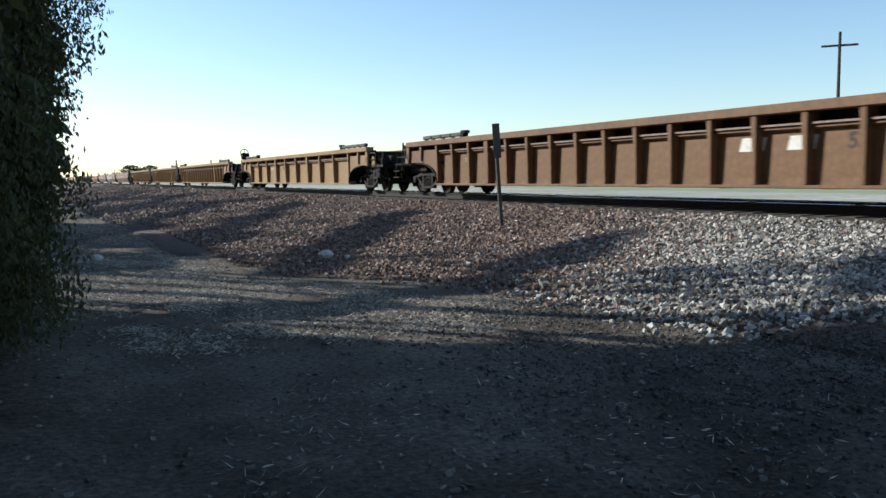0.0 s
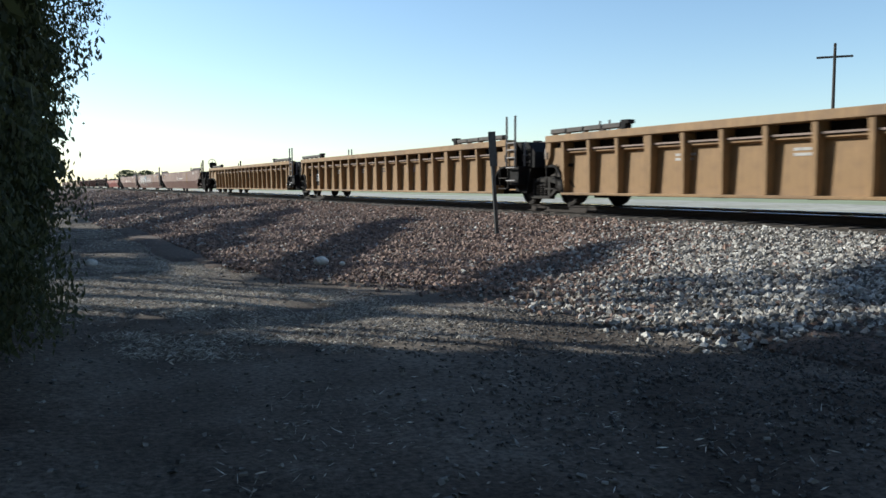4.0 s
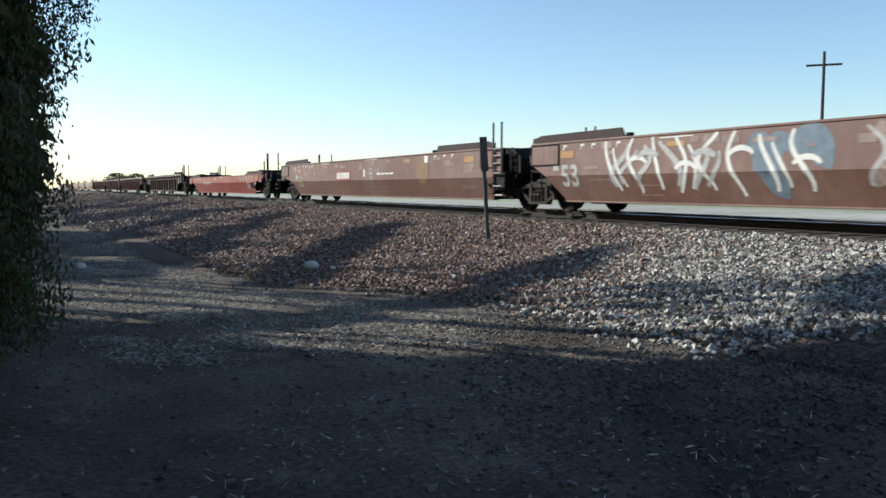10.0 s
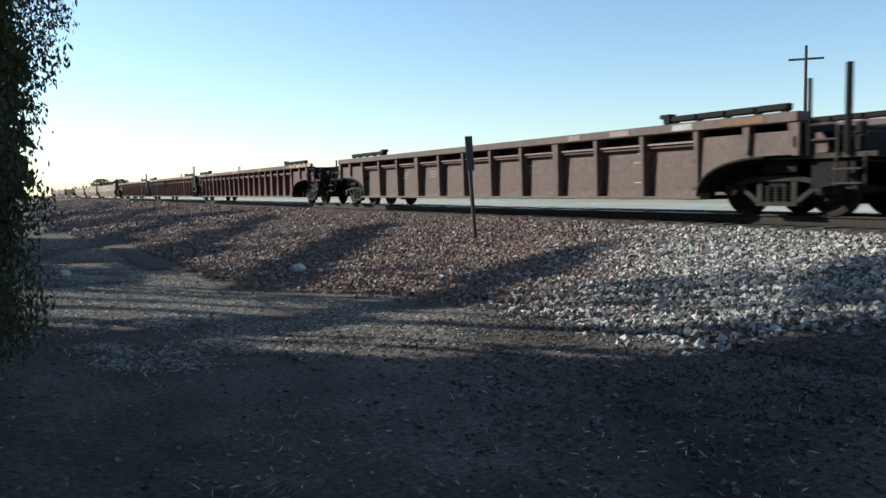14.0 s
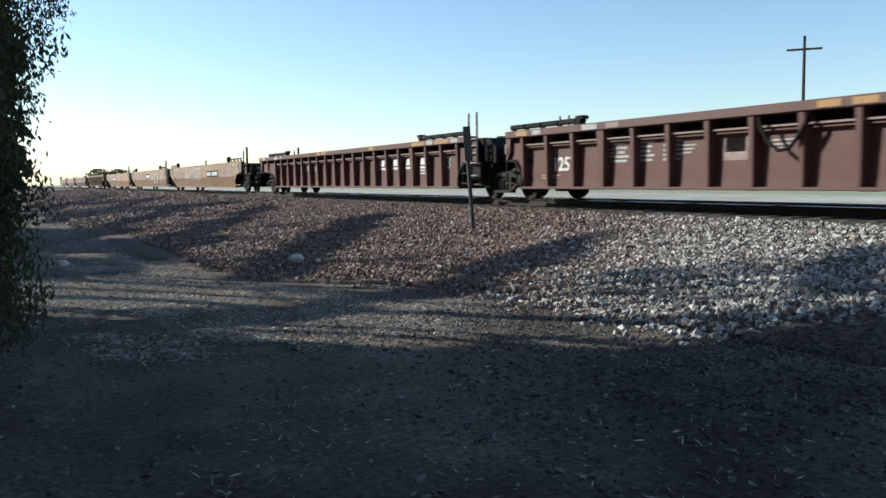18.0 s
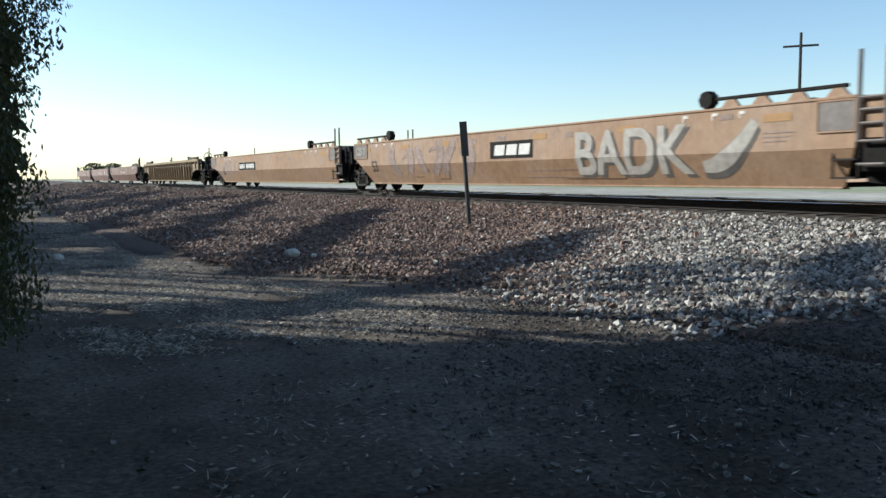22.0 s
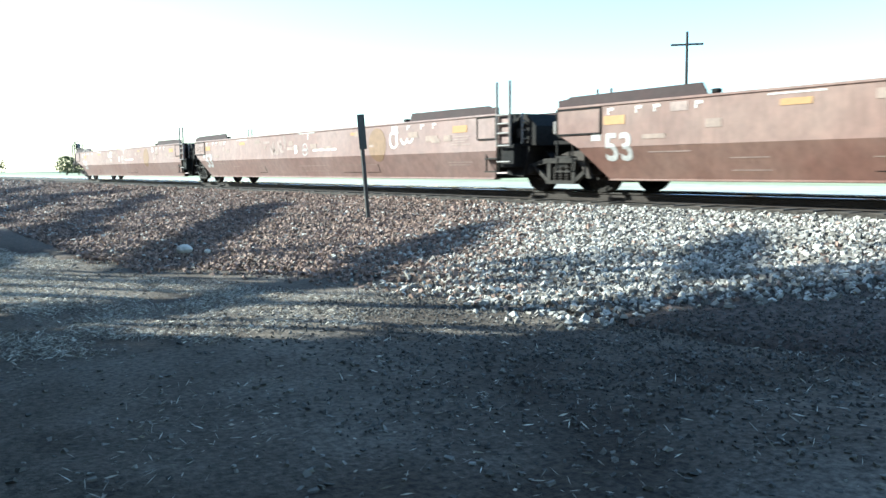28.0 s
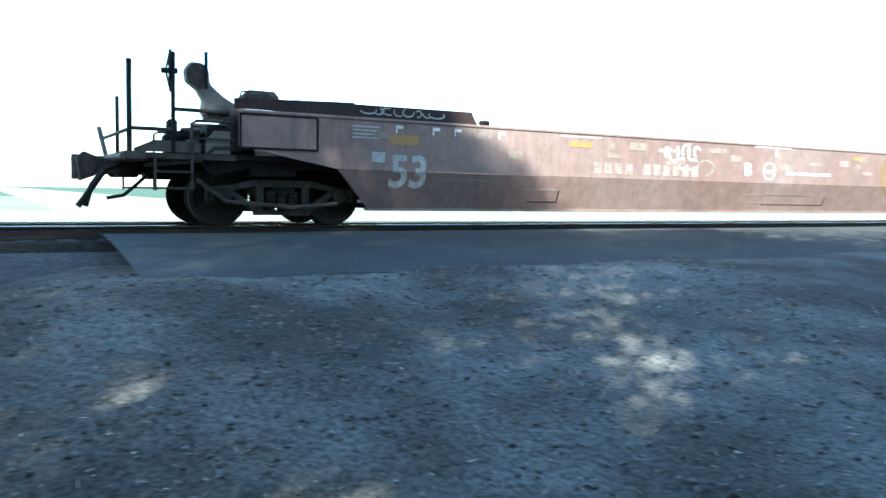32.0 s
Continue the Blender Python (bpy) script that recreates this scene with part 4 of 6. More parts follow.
    part("brake_rigging", add_path_tube(bmesh.new(), [(-1.18, y1 - 1.6, 0.34), (-1.18, y1 - 0.9, 0.28), (-1.18, y1 + 0.1, 0.36), (-1.18, y1 + 0.5, 0.66)], 0.03, 6), M_STEEL, car)


def rail_car(kind, paint, s_front, s_rear, front_coupled, rear_coupled, style, label, bays=13, brake=0, top=TOP):
    """One platform of a well car. s_front, s_rear: the middles of the joints at its ends, along the track at 31 s."""
    car = new("well_car")
    tagged(car, label, "rail car", "cars of the passing train")
    L = s_rear - s_front
    last = brake == 2
    ef, er = (1.85 if front_coupled else 0.72), (2.12 if last else 1.85 if rear_coupled else 1.12)
    bf, br = (2.6 if front_coupled else 0.0), (2.9 if last else 2.6 if rear_coupled else 0.8 if kind == "smooth" else 0.3)
    y0, y1 = -L / 2 + ef, L / 2 - er
    c0, c1 = -L / 2 + bf + 1.45, L / 2 - br - (1.3 if last else 1.5)
    if kind == "smooth" and not front_coupled:
        c0 = -L / 2 + 1.05
    if kind == "smooth":
        smooth_side(car, paint, y0, y1, c0, c1, top, CREASE + (TOP - top) * 0.1)
    else:
        ribbed_side(car, paint, y0, y1, c0, c1, bays)
    for k in range(9):
        yy = c0 + 0.4 + (c1 - c0 - 0.8) * k / 8
        obj("floor_beam", cached("floor_beam", lambda: bm_mesh("floor_beam", box(-1.25, 1.25, -0.12, 0.12, 0.26, 0.34), M_BLACK)), car, (0, yy, 0))
    car_end(car, paint, kind, y0, c0, -1, front_coupled, True, style, top)
    car_end(car, paint, kind, y1, c1, 1, rear_coupled, False, style, top)
    if front_coupled:
        bogie(car, -L / 2 + bf)
    bogie(car, L / 2 - br)
    if kind == "smooth" and rear_coupled and not last:
        for sx in (-1, 1):
            post = part("post", add_tube(bmesh.new(), (sx * 1.4, y1 + 0.95, 0.98), (sx * 1.4, y1 + 0.95, 2.3), 0.03, 0.03, 8), M_BLACK, car)
            for z in (1.3, 1.55, 1.78):
                part("rung", add_tube(bmesh.new(), (sx * 1.4, y1 + 0.95, z), (sx * 1.4, y1 + 0.62, z), 0.02, 0.02, 6), M_STEEL, post)
    if last:
        last_end(car, y1)
    elif brake:
        yb = y1 + 0.75 if brake == 1 else y0 - 1.2
        dz = -0.35 if brake < 0 else 0.0
        part("brake_stand", add_box(box(-1.2, -0.95, yb - 0.1, yb + 0.1, 0.95, 2.05 + dz, 0.03), -1.3, -0.85, yb - 0.16, yb + 0.16, 1.75 + dz, 2.15 + dz, 0.04), M_BLACK, car)
        obj("brake_wheel", cached("brake_wheel", brake_wheel_mesh), car, Matrix.Translation((-1.2, yb - 0.3, 2.12 + dz)) @ Matrix.Rotation(radians(52), 4, "Z"))
    UNITS.append((car, (s_front + s_rear) / 2 - 0.82))
    return car, L


JOINTS = [-446.5, -422.0, -397.0, -373.3, -353.0, -330.0, -306.8, -286.0, -263.5, -239.0, -215.0, -190.5, -169.5, -146.7, -122.9, -101.8, -79.0, -53.5, -30.0, -9.0, 14.3]
CARS = [
    ("ribbed", M_ORANGE, 0, 1, "bar", 18, 0, "weathered orange ribbed well car with white lettering", TOP),
    ("ribbed", M_YELLOW, 1, 1, "bar", 9, 1, "faded yellow-orange well car with wide ribs", TOP),
    ("ribbed", M_YELLOW, 1, 0, "bar", 18, 0, "faded yellow ribbed well car, sides streaked with rust", TOP),
    ("ribbed", M_YELLOW, 0, 0, "bar", 18, 0, "faded yellow ribbed middle unit of a well car", TOP),
    ("ribbed", M_YELLOW, 0, 1, "bar", 18, 1, "faded yellow ribbed end unit of a well car", TOP),
    ("smooth", M_BROWN, 1, 0, "plate", 0, 0, "brown smooth-sided well car with small white markings", TOP),
    ("smooth", M_BROWN, 0, 0, "plate", 0, 0, "brown smooth-sided well car covered in white graffiti", TOP),
    ("smooth", M_BROWN, 0, 1, "plate", 0, 0, "brown smooth-sided well car with a white number board", TOP),
    ("smooth", M_RED, 1, 1, "plate", 0, 0, "bright red smooth-sided single well car", 1.30),
    ("ribbed", M_DARKBROWN, 1, 1, "bar", 11, 0, "dark brown ribbed single well car", TOP),
    ("ribbed", M_MAROON, 1, 0, "bar", 18, 0, "maroon ribbed well car with white load markings", TOP),
    ("ribbed", M_MAROON, 0, 0, "bar", 18, 0, "maroon ribbed well car with large white letters", TOP),
    ("ribbed", M_MAROON, 0, 1, "bar", 18, 0, "maroon ribbed end unit with large white letters", TOP),
    ("smooth", M_TAN, 1, 0, "knob", 0, 0, "faded tan smooth-sided well car with grey graffiti", TOP),
    ("smooth", M_TAN, 0, 0, "knob", 0, 0, "faded tan smooth-sided middle unit with grey graffiti", TOP),
    ("smooth", M_TAN, 0, 1, "knob", 0, 0, "faded tan smooth-sided end unit with a dark number board", TOP),
    ("ribbed", M_OLIVE, 1, 1, "bar", 20, -1, "dusty yellow ribbed single well car with white lettering", TOP),
    ("smooth", M_BROWN, 1, 0, "plate", 0, 0, "brown smooth-sided well car, sides dusty and faded", TOP),
    ("smooth", M_DUSTYBROWN, 0, 0, "plate", 0, 0, "brown smooth-sided middle unit with a white tag", TOP),
    ("smooth", M_DUSTYBROWN, 0, 1, "plate", 0, 2, "brown smooth-sided last car of the train with white numbers", TOP),
]
BUILT = []
for i, (kind, paint, fc, rc, style, bays, brake, label, top) in enumerate(CARS):
    BUILT.append(rail_car(kind, paint, JOINTS[i], JOINTS[i + 1], fc, rc, style, label, bays, brake, top))

# ---- markings on the cars ----
def local(i, d):
    """The place along car i at d metres in front of its rear joint."""
    return BUILT[i][1] / 2 - d


def face_x(i):
    return -HALF - 0.004 if CARS[i][0] == "smooth" else -HALF + 0.197


def bar(i, d0, d1, z0, z1, mat=None, name="marking", lean=0.0, x=None):
    """A painted block on the near side, from d0 to d1 metres in front of the rear joint."""
    ya, yb = local(i, d0), local(i, d1)
    x = face_x(i) if x is None else x
    bm = bmesh.new()
    pts = [(ya, z0), (yb, z0), (yb - lean, z1), (ya - lean, z1)]
    add_prism(bm, pts, x - 0.003, x + 0.012)
    return part(name, bm, mat or M_WHITE, BUILT[i][0])


def words(i, d, z, text, size, mat=None, x=None):
    me = cached(("text", text, size, (mat or M_WHITE).name), lambda: text_mesh(text, size))
    if not me.materials:
        me.materials.append(mat or M_WHITE)
    obj("lettering", me, BUILT[i][0], (face_x(i) if x is None else x, local(i, d), z))


def script_lines(i, d, z, n, w, mat=None, gap=0.05, h=0.022):
    for k in range(n):
        bar(i, d, d + w * (1 - 0.12 * (k % 3)), z - k * gap, z - k * gap + h, mat)


def ring(i, d, z, r, mat, width=0.03):
    bm = bmesh.new()
    n = 20
    y = local(i, d)
    x = face_x(i)
    rings = [[bm.verts.new((x - 0.002, y + q * math.cos(k * math.tau / n), z + q * math.sin(k * math.tau / n))) for k in range(n)] for q in (r, r - width)]
    for k in range(n):
        j = (k + 1) % n
        bm.faces.new((rings[0][k], rings[0][j], rings[1][j], rings[1][k]))
    part("emblem", bm, mat, BUILT[i][0])


def disc(i, d, z, r, mat):
    y = local(i, d)
    bm = add_prism(bmesh.new(), [(y + r * math.cos(k * math.tau / 24), z + r * math.sin(k * math.tau / 24)) for k in range(24)], face_x(i) - 0.002, face_x(i) + 0.01)
    part("emblem", bm, mat, BUILT[i][0])


def scrawl(i, d0, d1, z0, z1, strokes, seed, mat, width=0.05, lean=0.0, dx=0.002):
    """Sprayed strokes: bent ribbons that wander between the limits."""
    r = random.Random(seed)
    step = (d1 - d0) / strokes
    for k in range(strokes):
        cx, a0, a1 = d0 + step * (k + 0.5), r.uniform(0, math.tau), r.uniform(2.2, 5.0)
        rw, rh, cz = step * r.uniform(0.35, 0.75), (z1 - z0) * r.uniform(0.24, 0.42), (z0 + z1) / 2 + (z1 - z0) * r.uniform(-0.08, 0.08)
        bm = bmesh.new()
        n = 20
        line = []
        for j in range(n + 1):
            f = j / n
            ang = a0 + a1 * f
            line.append((local(i, cx + rw * math.cos(ang) + 0.25 * step * f), min(z1, max(z0, cz + rh * math.sin(ang)))))
        prev = None
        for j in range(n + 1):
            p, q = line[max(0, j - 1)], line[min(n, j + 1)]
            ty, tz = q[0] - p[0], q[1] - p[1]
            ln = math.hypot(ty, tz) or 1.0
            w = width * (0.75 + 0.35 * math.sin(math.pi * j / n))
            row = [bm.verts.new((face_x(i) - dx, line[j][0] - s * w * tz / ln, line[j][1] + s * w * ty / ln)) for s in (-1, 1)]
            if prev:
                bm.faces.new((prev[0], prev[1], row[1], row[0]))
            prev = row
        part("graffiti_stroke", bm, mat, BUILT[i][0])


def ribbon(i, line, width, mat, dx=0.003):
    """One sprayed line through places (d, z) on the side of car i."""
    bm = bmesh.new()
    prev, n = None, len(line) - 1
    pts = [(local(i, d), z) for d, z in line]
    for j in range(n + 1):
        p, q = pts[max(0, j - 1)], pts[min(n, j + 1)]
        ty, tz = q[0] - p[0], q[1] - p[1]
        ln = math.hypot(ty, tz) or 1.0
        w = width * (0.7 + 0.4 * math.sin(math.pi * j / n))
        row = [bm.verts.new((face_x(i) - dx, pts[j][0] - k * w * tz / ln, pts[j][1] + k * w * ty / ln)) for k in (-1, 1)]
        if prev:
            bm.faces.new((prev[0], prev[1], row[1], row[0]))
        prev = row
    part("graffiti_stroke", bm, mat, BUILT[i][0])


def throw_up(i, d0, d1, z0, z1, letters, seed, fill, line, width=0.03):
    """Tall, leaning sprayed letter shapes: a pale broad body with a thin bright outline."""
    r = random.Random(seed)
    step = (d1 - d0) / letters
    for k in range(letters):
        c = d0 + step * (k + 0.5)
        bends, ph, lean, amp = r.uniform(2.5, 5.5), r.uniform(0, math.tau), r.uniform(-0.12, 0.12), step * r.uniform(0.22, 0.36)
        top, foot = z1 - r.uniform(0, 0.12), z0 + r.uniform(0, 0.12)
        path = []
        for j in range(19):
            f = j / 18
            path.append((c + amp * math.sin(ph + bends * f) + lean * (f - 0.5) * 2, top + (foot - top) * f))
        if fill:
            ribbon(i, path, step * 0.2, fill, 0.002)
        ribbon(i, [(d - step * 0.18, z) for d, z in path], width, line, 0.005)
        if fill or k % 3 == 0:
            ribbon(i, [(d + step * 0.2, z - 0.04) for d, z in path[2:-2]], width * 0.8, line, 0.005)
        if k % 2:
            zm = (z0 + z1) / 2 + r.uniform(-0.15, 0.15)
            ribbon(i, [(c + step * 0.4 * math.cos(0.3 + 2.6 * j / 10), zm + 0.16 * math.sin(0.3 + 2.6 * j / 10)) for j in range(11)], width, line, 0.006)


def flags(i, ds, z, mat=None):
    for d in ds:
        bar(i, d, d + 0.025, z - 0.12, z, mat)
        bar(i, d + 0.025, d + 0.13, z - 0.05, z, mat)


M_FADED = material("faded_pink_white_paint", (0.30, 0.22, 0.19), 0.75, 0, 0.7, 1.2, 10, 2, 0.0, 60)
M_GOLD = material("faded_gold_emblem", (0.20, 0.115, 0.06), 0.7, 0, 0.8, 1.15, 8, 2, 0.0, 60)
M_DARKTEXT = material("dark_brown_lettering", (0.045, 0.03, 0.022), 0.7, 0, 0.8, 1.2, 10, 2, 0.0, 60)


def brown_markings(i, emblem=True):
    L = BUILT[i][1]
    o = 4.45 if CARS[i][3] else 2.35
    words(i, o, 0.62, "53", 0.69, M_FADED if i in (5, 7) else M_GREYWHITE)
    bar(i, o - 0.3, o - 0.08, 0.98, 1.14, M_GREYWHITE)
    script_lines(i, o - 0.62, 1.5, 4, 0.45, M_GREYWHITE, 0.055)
    bar(i, o + 0.9, o + 1.4, 0.98, 1.06, M_DUSTLIT)
    for k in range(7):
        bar(i, o + 2.2 + 2.3 * k + 0.4 * (k % 3), o + 2.5 + 2.3 * k + 0.4 * (k % 3) + 0.12 * (k % 2), 1.12 + 0.13 * ((k * 5) % 3), 1.26 + 0.13 * ((k * 5) % 3), M_DUSTLIT)
    bar(i, o + 0.0, o + 0.5, 1.26, 1.42, M_SIGNYELLOW)
    flags(i, (o + 0.1, o + 0.75, o + 1.15, o + 2.0), 1.56)
    bar(i, o + 1.5, o + 1.85, 1.42, 1.57, M_FADED)
    bar(i, o + 1.0, o + 1.9, 0.74, 0.76, M_FADED)
    script_lines(i, o + 3.3, 1.55, 1, 0.9, M_WHITE)
    bar(i, o + 3.5, o + 4.0, 1.38, 1.48, M_SIGNYELLOW)
    bar(i, o + 2.6, o + 3.3, 0.62, 0.635, M_FADED)
    bar(i, o + 2.6, o + 3.3, 0.42, 0.435, M_FADED)
    bar(i, o + 5.6, o + 6.1, 1.36, 1.44, M_FADED)
    words(i, o + 8.0, 1.0, "B", 0.36, M_WHITE)
    ring(i, o + 8.75, 1.1, 0.19, M_GREYWHITE)
    bar(i, o + 8.65, o + 8.85, 1.06, 1.13, M_GREYWHITE)
    for k in range(4):
        bar(i, o + 9.3 + 0.38 * k, o + 9.6 + 0.38 * k, 1.04, 1.1, M_WHITE)
    bar(i, o + 8.95, o + 8.99, 1.4, 1.56, M_WHITE)
    script_lines(i, o + 8.3, 1.58, 1, 1.1, M_WHITE)
    bar(i, o + 8.1, o + 10.0, 0.60, 0.615, M_FADED)
    bar(i, o + 8.1, o + 10.0, 0.44, 0.455, M_FADED)
    if emblem:
        disc(i, o + 13.0, 1.12, 0.44, M_GOLD)
    bar(i, o + 11.6, o + 12.0, 1.42, 1.5, M_SIGNYELLOW)
    # markings towards the front end
    bar(i, L - 2.3, L - 1.75, 1.30, 1.46, M_SIGNYELLOW)
    script_lines(i, L - 2.35, 1.2, 4, 0.7, M_FADED, 0.06)
    flags(i, (L - 4.2, L - 3.6, L - 3.1), 1.56)
    bar(i, L - 4.9, L - 4.65, 1.36, 1.57, M_WHITE)
    script_lines(i, L - 2.6, 0.62, 2, 0.9, M_FADED, 0.06)


for i in (5, 6, 7, 17, 18, 19):
    brown_markings(i)
for k, d in enumerate((8.5, 8.75, 9.0, 9.25, 9.7, 9.95, 10.2, 10.45, 10.7, 10.95)):
    bar(19, d, d + 0.17, 0.93, 1.13, M_FADED)
scrawl(19, 10.2, 11.15, 1.18, 1.60, 6, 4, M_WHITE, 0.022)
scrawl(19, 10.6, 11.0, 1.02, 1.22, 2, 7, M_WHITE, 0.016)
scrawl(19, 11.0, 11.5, 0.9, 1.4, 1, 6, M_FADED, 0.015)
scrawl(19, 18.6, 19.4, 1.0, 1.5, 4, 9, M_FADED, 0.05)
scrawl(18, 8.6, 9.7, 0.95, 1.55, 6, 12, M_FADED, 0.05)
scrawl(18, 16.0, 17.0, 1.0, 1.5, 4, 13, M_WHITE, 0.03)
throw_up(6, 4.0, 9.4, 0.42, 1.60, 8, 21, None, M_WHITE, 0.045)
throw_up(6, 4.2, 7.2, 0.5, 1.5, 4, 26, None, M_GREYWHITE, 0.06)
scrawl(6, 7.7, 9.3, 0.5, 1.45, 3, 22, M_BLUEGREY, 0.22, dx=0.001)
throw_up(6, 10.0, 13.8, 0.55, 1.58, 5, 23, M_FADED, M_GREYWHITE, 0.04)
bar(7, 9.55, 11.15, 0.86, 1.24, M_RED, "number_board")
for k in range(6):
    bar(7, 9.65 + 0.24 * k, 9.82 + 0.24 * k, 0.93, 1.17, M_WHITE, x=-HALF - 0.009)

scrawl(19, 4.0, 5.35, 1.69, 1.83, 8, 61, M_GREYWHITE, 0.011, dx=-0.040)
for i in (13, 14, 17, 18, 19):
    for d, w in ((13.2, 2.0), (7.2, 0.6)):
        bar(i, d, d + w, 0.60, 0.615, M_DUSTLIT, "seam")
        bar(i, d, d + w, 0.40, 0.412, M_BLACK, "seam")
        bar(i, d + w, d + w + 0.02, 0.40, 0.615, M_BLACK, "seam")
for d0, d1, z0, z1, mat in ((19.6, 20.25, 0.5, 1.2, M_DUSTLIT), (20.75, 21.3, 0.55, 1.05, M_GREYWHITE), (20.9, 21.15, 0.65, 0.95, M_OLIVE), (21.95, 22.7, 1.08, 1.3, M_SIGNYELLOW)):
    bar(16, d0, d1, z0, z1, mat, "placard", x=face_x(16) - (0.004 if mat == M_OLIVE else 0.0))

# the red car
for k in range(3):
    bar(8, 7.2 + 0.24 * k, 7.37 + 0.24 * k, 0.80, 0.97, M_GREYWHITE)
for k in range(6):
    bar(8, 8.15 + 0.2 * k, 8.29 + 0.2 * k, 0.80, 0.97, M_GREYWHITE)
ring(8, 9.9, 0.86, 0.15, M_GREYWHITE)
words(8, 19.3, 0.56, "53", 0.5, M_GREYWHITE)
bar(8, 20.0, 20.8, 0.55, 0.85, M_BLACK)
for d in (3.0, 6.0, 8.6, 12.4, 17.4):
    bar(8, d, d + 0.42, 1.08, 1.18, M_SIGNYELLOW)
bar(8, 21.3, 21.75, 0.98, 1.17, M_SIGNYELLOW)
bar(8, 21.95, 22.5, 1.0, 1.15, M_FADED)
for d in (17.9, 18.5, 19.1, 19.7, 20.3):
    bar(8, d, d + 0.3, 0.98, 1.16, M_FADED)
flags(8, (3.7, 4.3, 4.9, 5.5, 18.6, 19.2, 19.8, 20.4), 1.22)
script_lines(8, 10.6, 1.15, 2, 0.8, M_WHITE, 0.08)
script_lines(8, 12.3, 1.22, 1, 0.9, M_WHITE)
bar(8, 12.2, 14.2, 0.50, 0.52, M_FADED)
bar(8, 3.4, 5.6, 0.50, 0.52, M_FADED)
bar(8, 17.4, 20.8, 0.44, 0.46, M_FADED)
script_lines(8, 22.4, 1.2, 3, 0.5, M_WHITE, 0.06)


def block_letters(i, ds, z, h, mat, w=0.42, under=True):
    """A painted company name, as plain leaning blocks."""
    for d in ds:
        bar(i, d, d + w, z, z + h, mat, "logo_block", lean=0.07)
        if under:
            bar(i, d - 0.05, d + w + 0.1, z - 0.12, z - 0.05, mat, "logo_block")


for i in (0, 16):
    block_letters(i, (16.25, 17.3), 0.92, 0.24, M_WHITE, 0.55, False)
    words(i, 18.45, 0.92, "53", 0.36, M_DARKTEXT)
    script_lines(i, 3.6, 1.1, 4, 0.45, M_DARKTEXT, 0.07)
    script_lines(i, 5.7, 1.05, 2, 0.5, M_FADED, 0.07)
for i in (11, 12):
    block_letters(i, (15.65, 16.72, 17.75, 18.75), 1.0, 0.2, M_WHITE)
    words(i, 20.2, 0.85, "53", 0.5, M_WHITE)
    words(i, 13.35, 0.95, "B" if i == 12 else "C", 0.32, M_WHITE)
    script_lines(i, 18.75, 0.8, 2, 0.4, M_WHITE, 0.09, 0.04)
for i in (10, 11, 3):
    if i == 3:
        bar(i, 2.25, 3.35, 0.5, 1.2, M_BLACK)
    words(i, 2.82 if i > 9 else 2.35, 0.7, "125T", 0.44, M_WHITE, x=face_x(i) - (0.012 if i == 3 else 0))
    script_lines(i, 2.4, 0.58, 2, 0.7, M_GREYWHITE, 0.06)
    ring(i, 2.9, 1.14, 0.08, M_GREYWHITE, 0.02)
words(10, 20.2, 0.9, "A", 0.34, M_WHITE)
for i in (10, 11, 12):
    for d in (4.7, 6.8, 9.0):
        script_lines(i, d, 1.1, 3, 0.5, M_GREYWHITE, 0.07, 0.03)
    bar(i, 8.0, 8.45, 0.95, 1.2, M_FADED)
words(9, 3.4, 0.85, "53", 0.42, M_GREYWHITE)
for d in (5.2, 7.0, 9.0, 14.0):
    script_lines(9, d, 1.05, 3, 0.5, M_FADED, 0.08, 0.03)
L4 = BUILT[4][1]
bar(4, L4 - 1.95, L4 - 0.95, 0.40, 1.25, M_BLACK, "data_panel")
bar(4, L4 - 1.75, L4 - 1.6, 0.98, 1.1, M_WHITE, x=-HALF + 0.108)
bar(4, L4 - 1.8, L4 - 1.1, 0.52, 0.56, M_WHITE, x=-HALF + 0.108)
words(4, L4 - 2.95, 0.86, "53", 0.42, M_DARKTEXT)
words(2, BUILT[2][1] - 6.0, 0.86, "53", 0.42, M_DARKTEXT)
words(1, 7.6, 0.9, "53", 0.4, M_DARKTEXT)
for i in (1, 2, 3, 4):
    for d in (5.4, 8.2, 10.5):
        script_lines(i, d, 1.08, 2, 0.55, M_GREYWHITE if d < 10 else M_DARKTEXT, 0.09, 0.05)
    bar(i, 12.7, 13.4, 0.95, 1.12, M_FADED)

M_PALEPAINT = material("pale_sprayed_paint", (0.40, 0.37, 0.33), 0.8, 0, 0.75, 1.15, 7, 2, 0.0, 60)
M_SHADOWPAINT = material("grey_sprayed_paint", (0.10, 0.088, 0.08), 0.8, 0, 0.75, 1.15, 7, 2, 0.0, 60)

# the tan cars
for i, d in ((13, 13.6), (15, 8.2)):
    bar(i, d - 0.1, d + 3.0, 0.88, 1.26, M_BLACK, "number_board")
    for k in range(11):
        if k != 4:
            bar(i, d + 0.08 + 0.25 * k, d + 0.26 + 0.25 * k, 0.96, 1.18, M_WHITE, x=-HALF - 0.009)
bar(14, 10.2, 12.1, 0.92, 1.35, M_BLACK, "logo_board")
for k in range(3):
    bar(14, 10.4 + 0.55 * k, 10.85 + 0.55 * k, 1.0, 1.26, M_WHITE, "logo_block", 0.05, -HALF - 0.009)
words(13, 8.7, 0.76, "MOZE", 1.1, M_PALEPAINT, x=-HALF - 0.006)
scrawl(13, 6.8, 7.6, 0.75, 1.4, 3, 42, M_GREYWHITE, 0.06)
words(14, 13.75, 0.46, "BADK", 1.28, M_SHADOWPAINT, x=-HALF - 0.003)
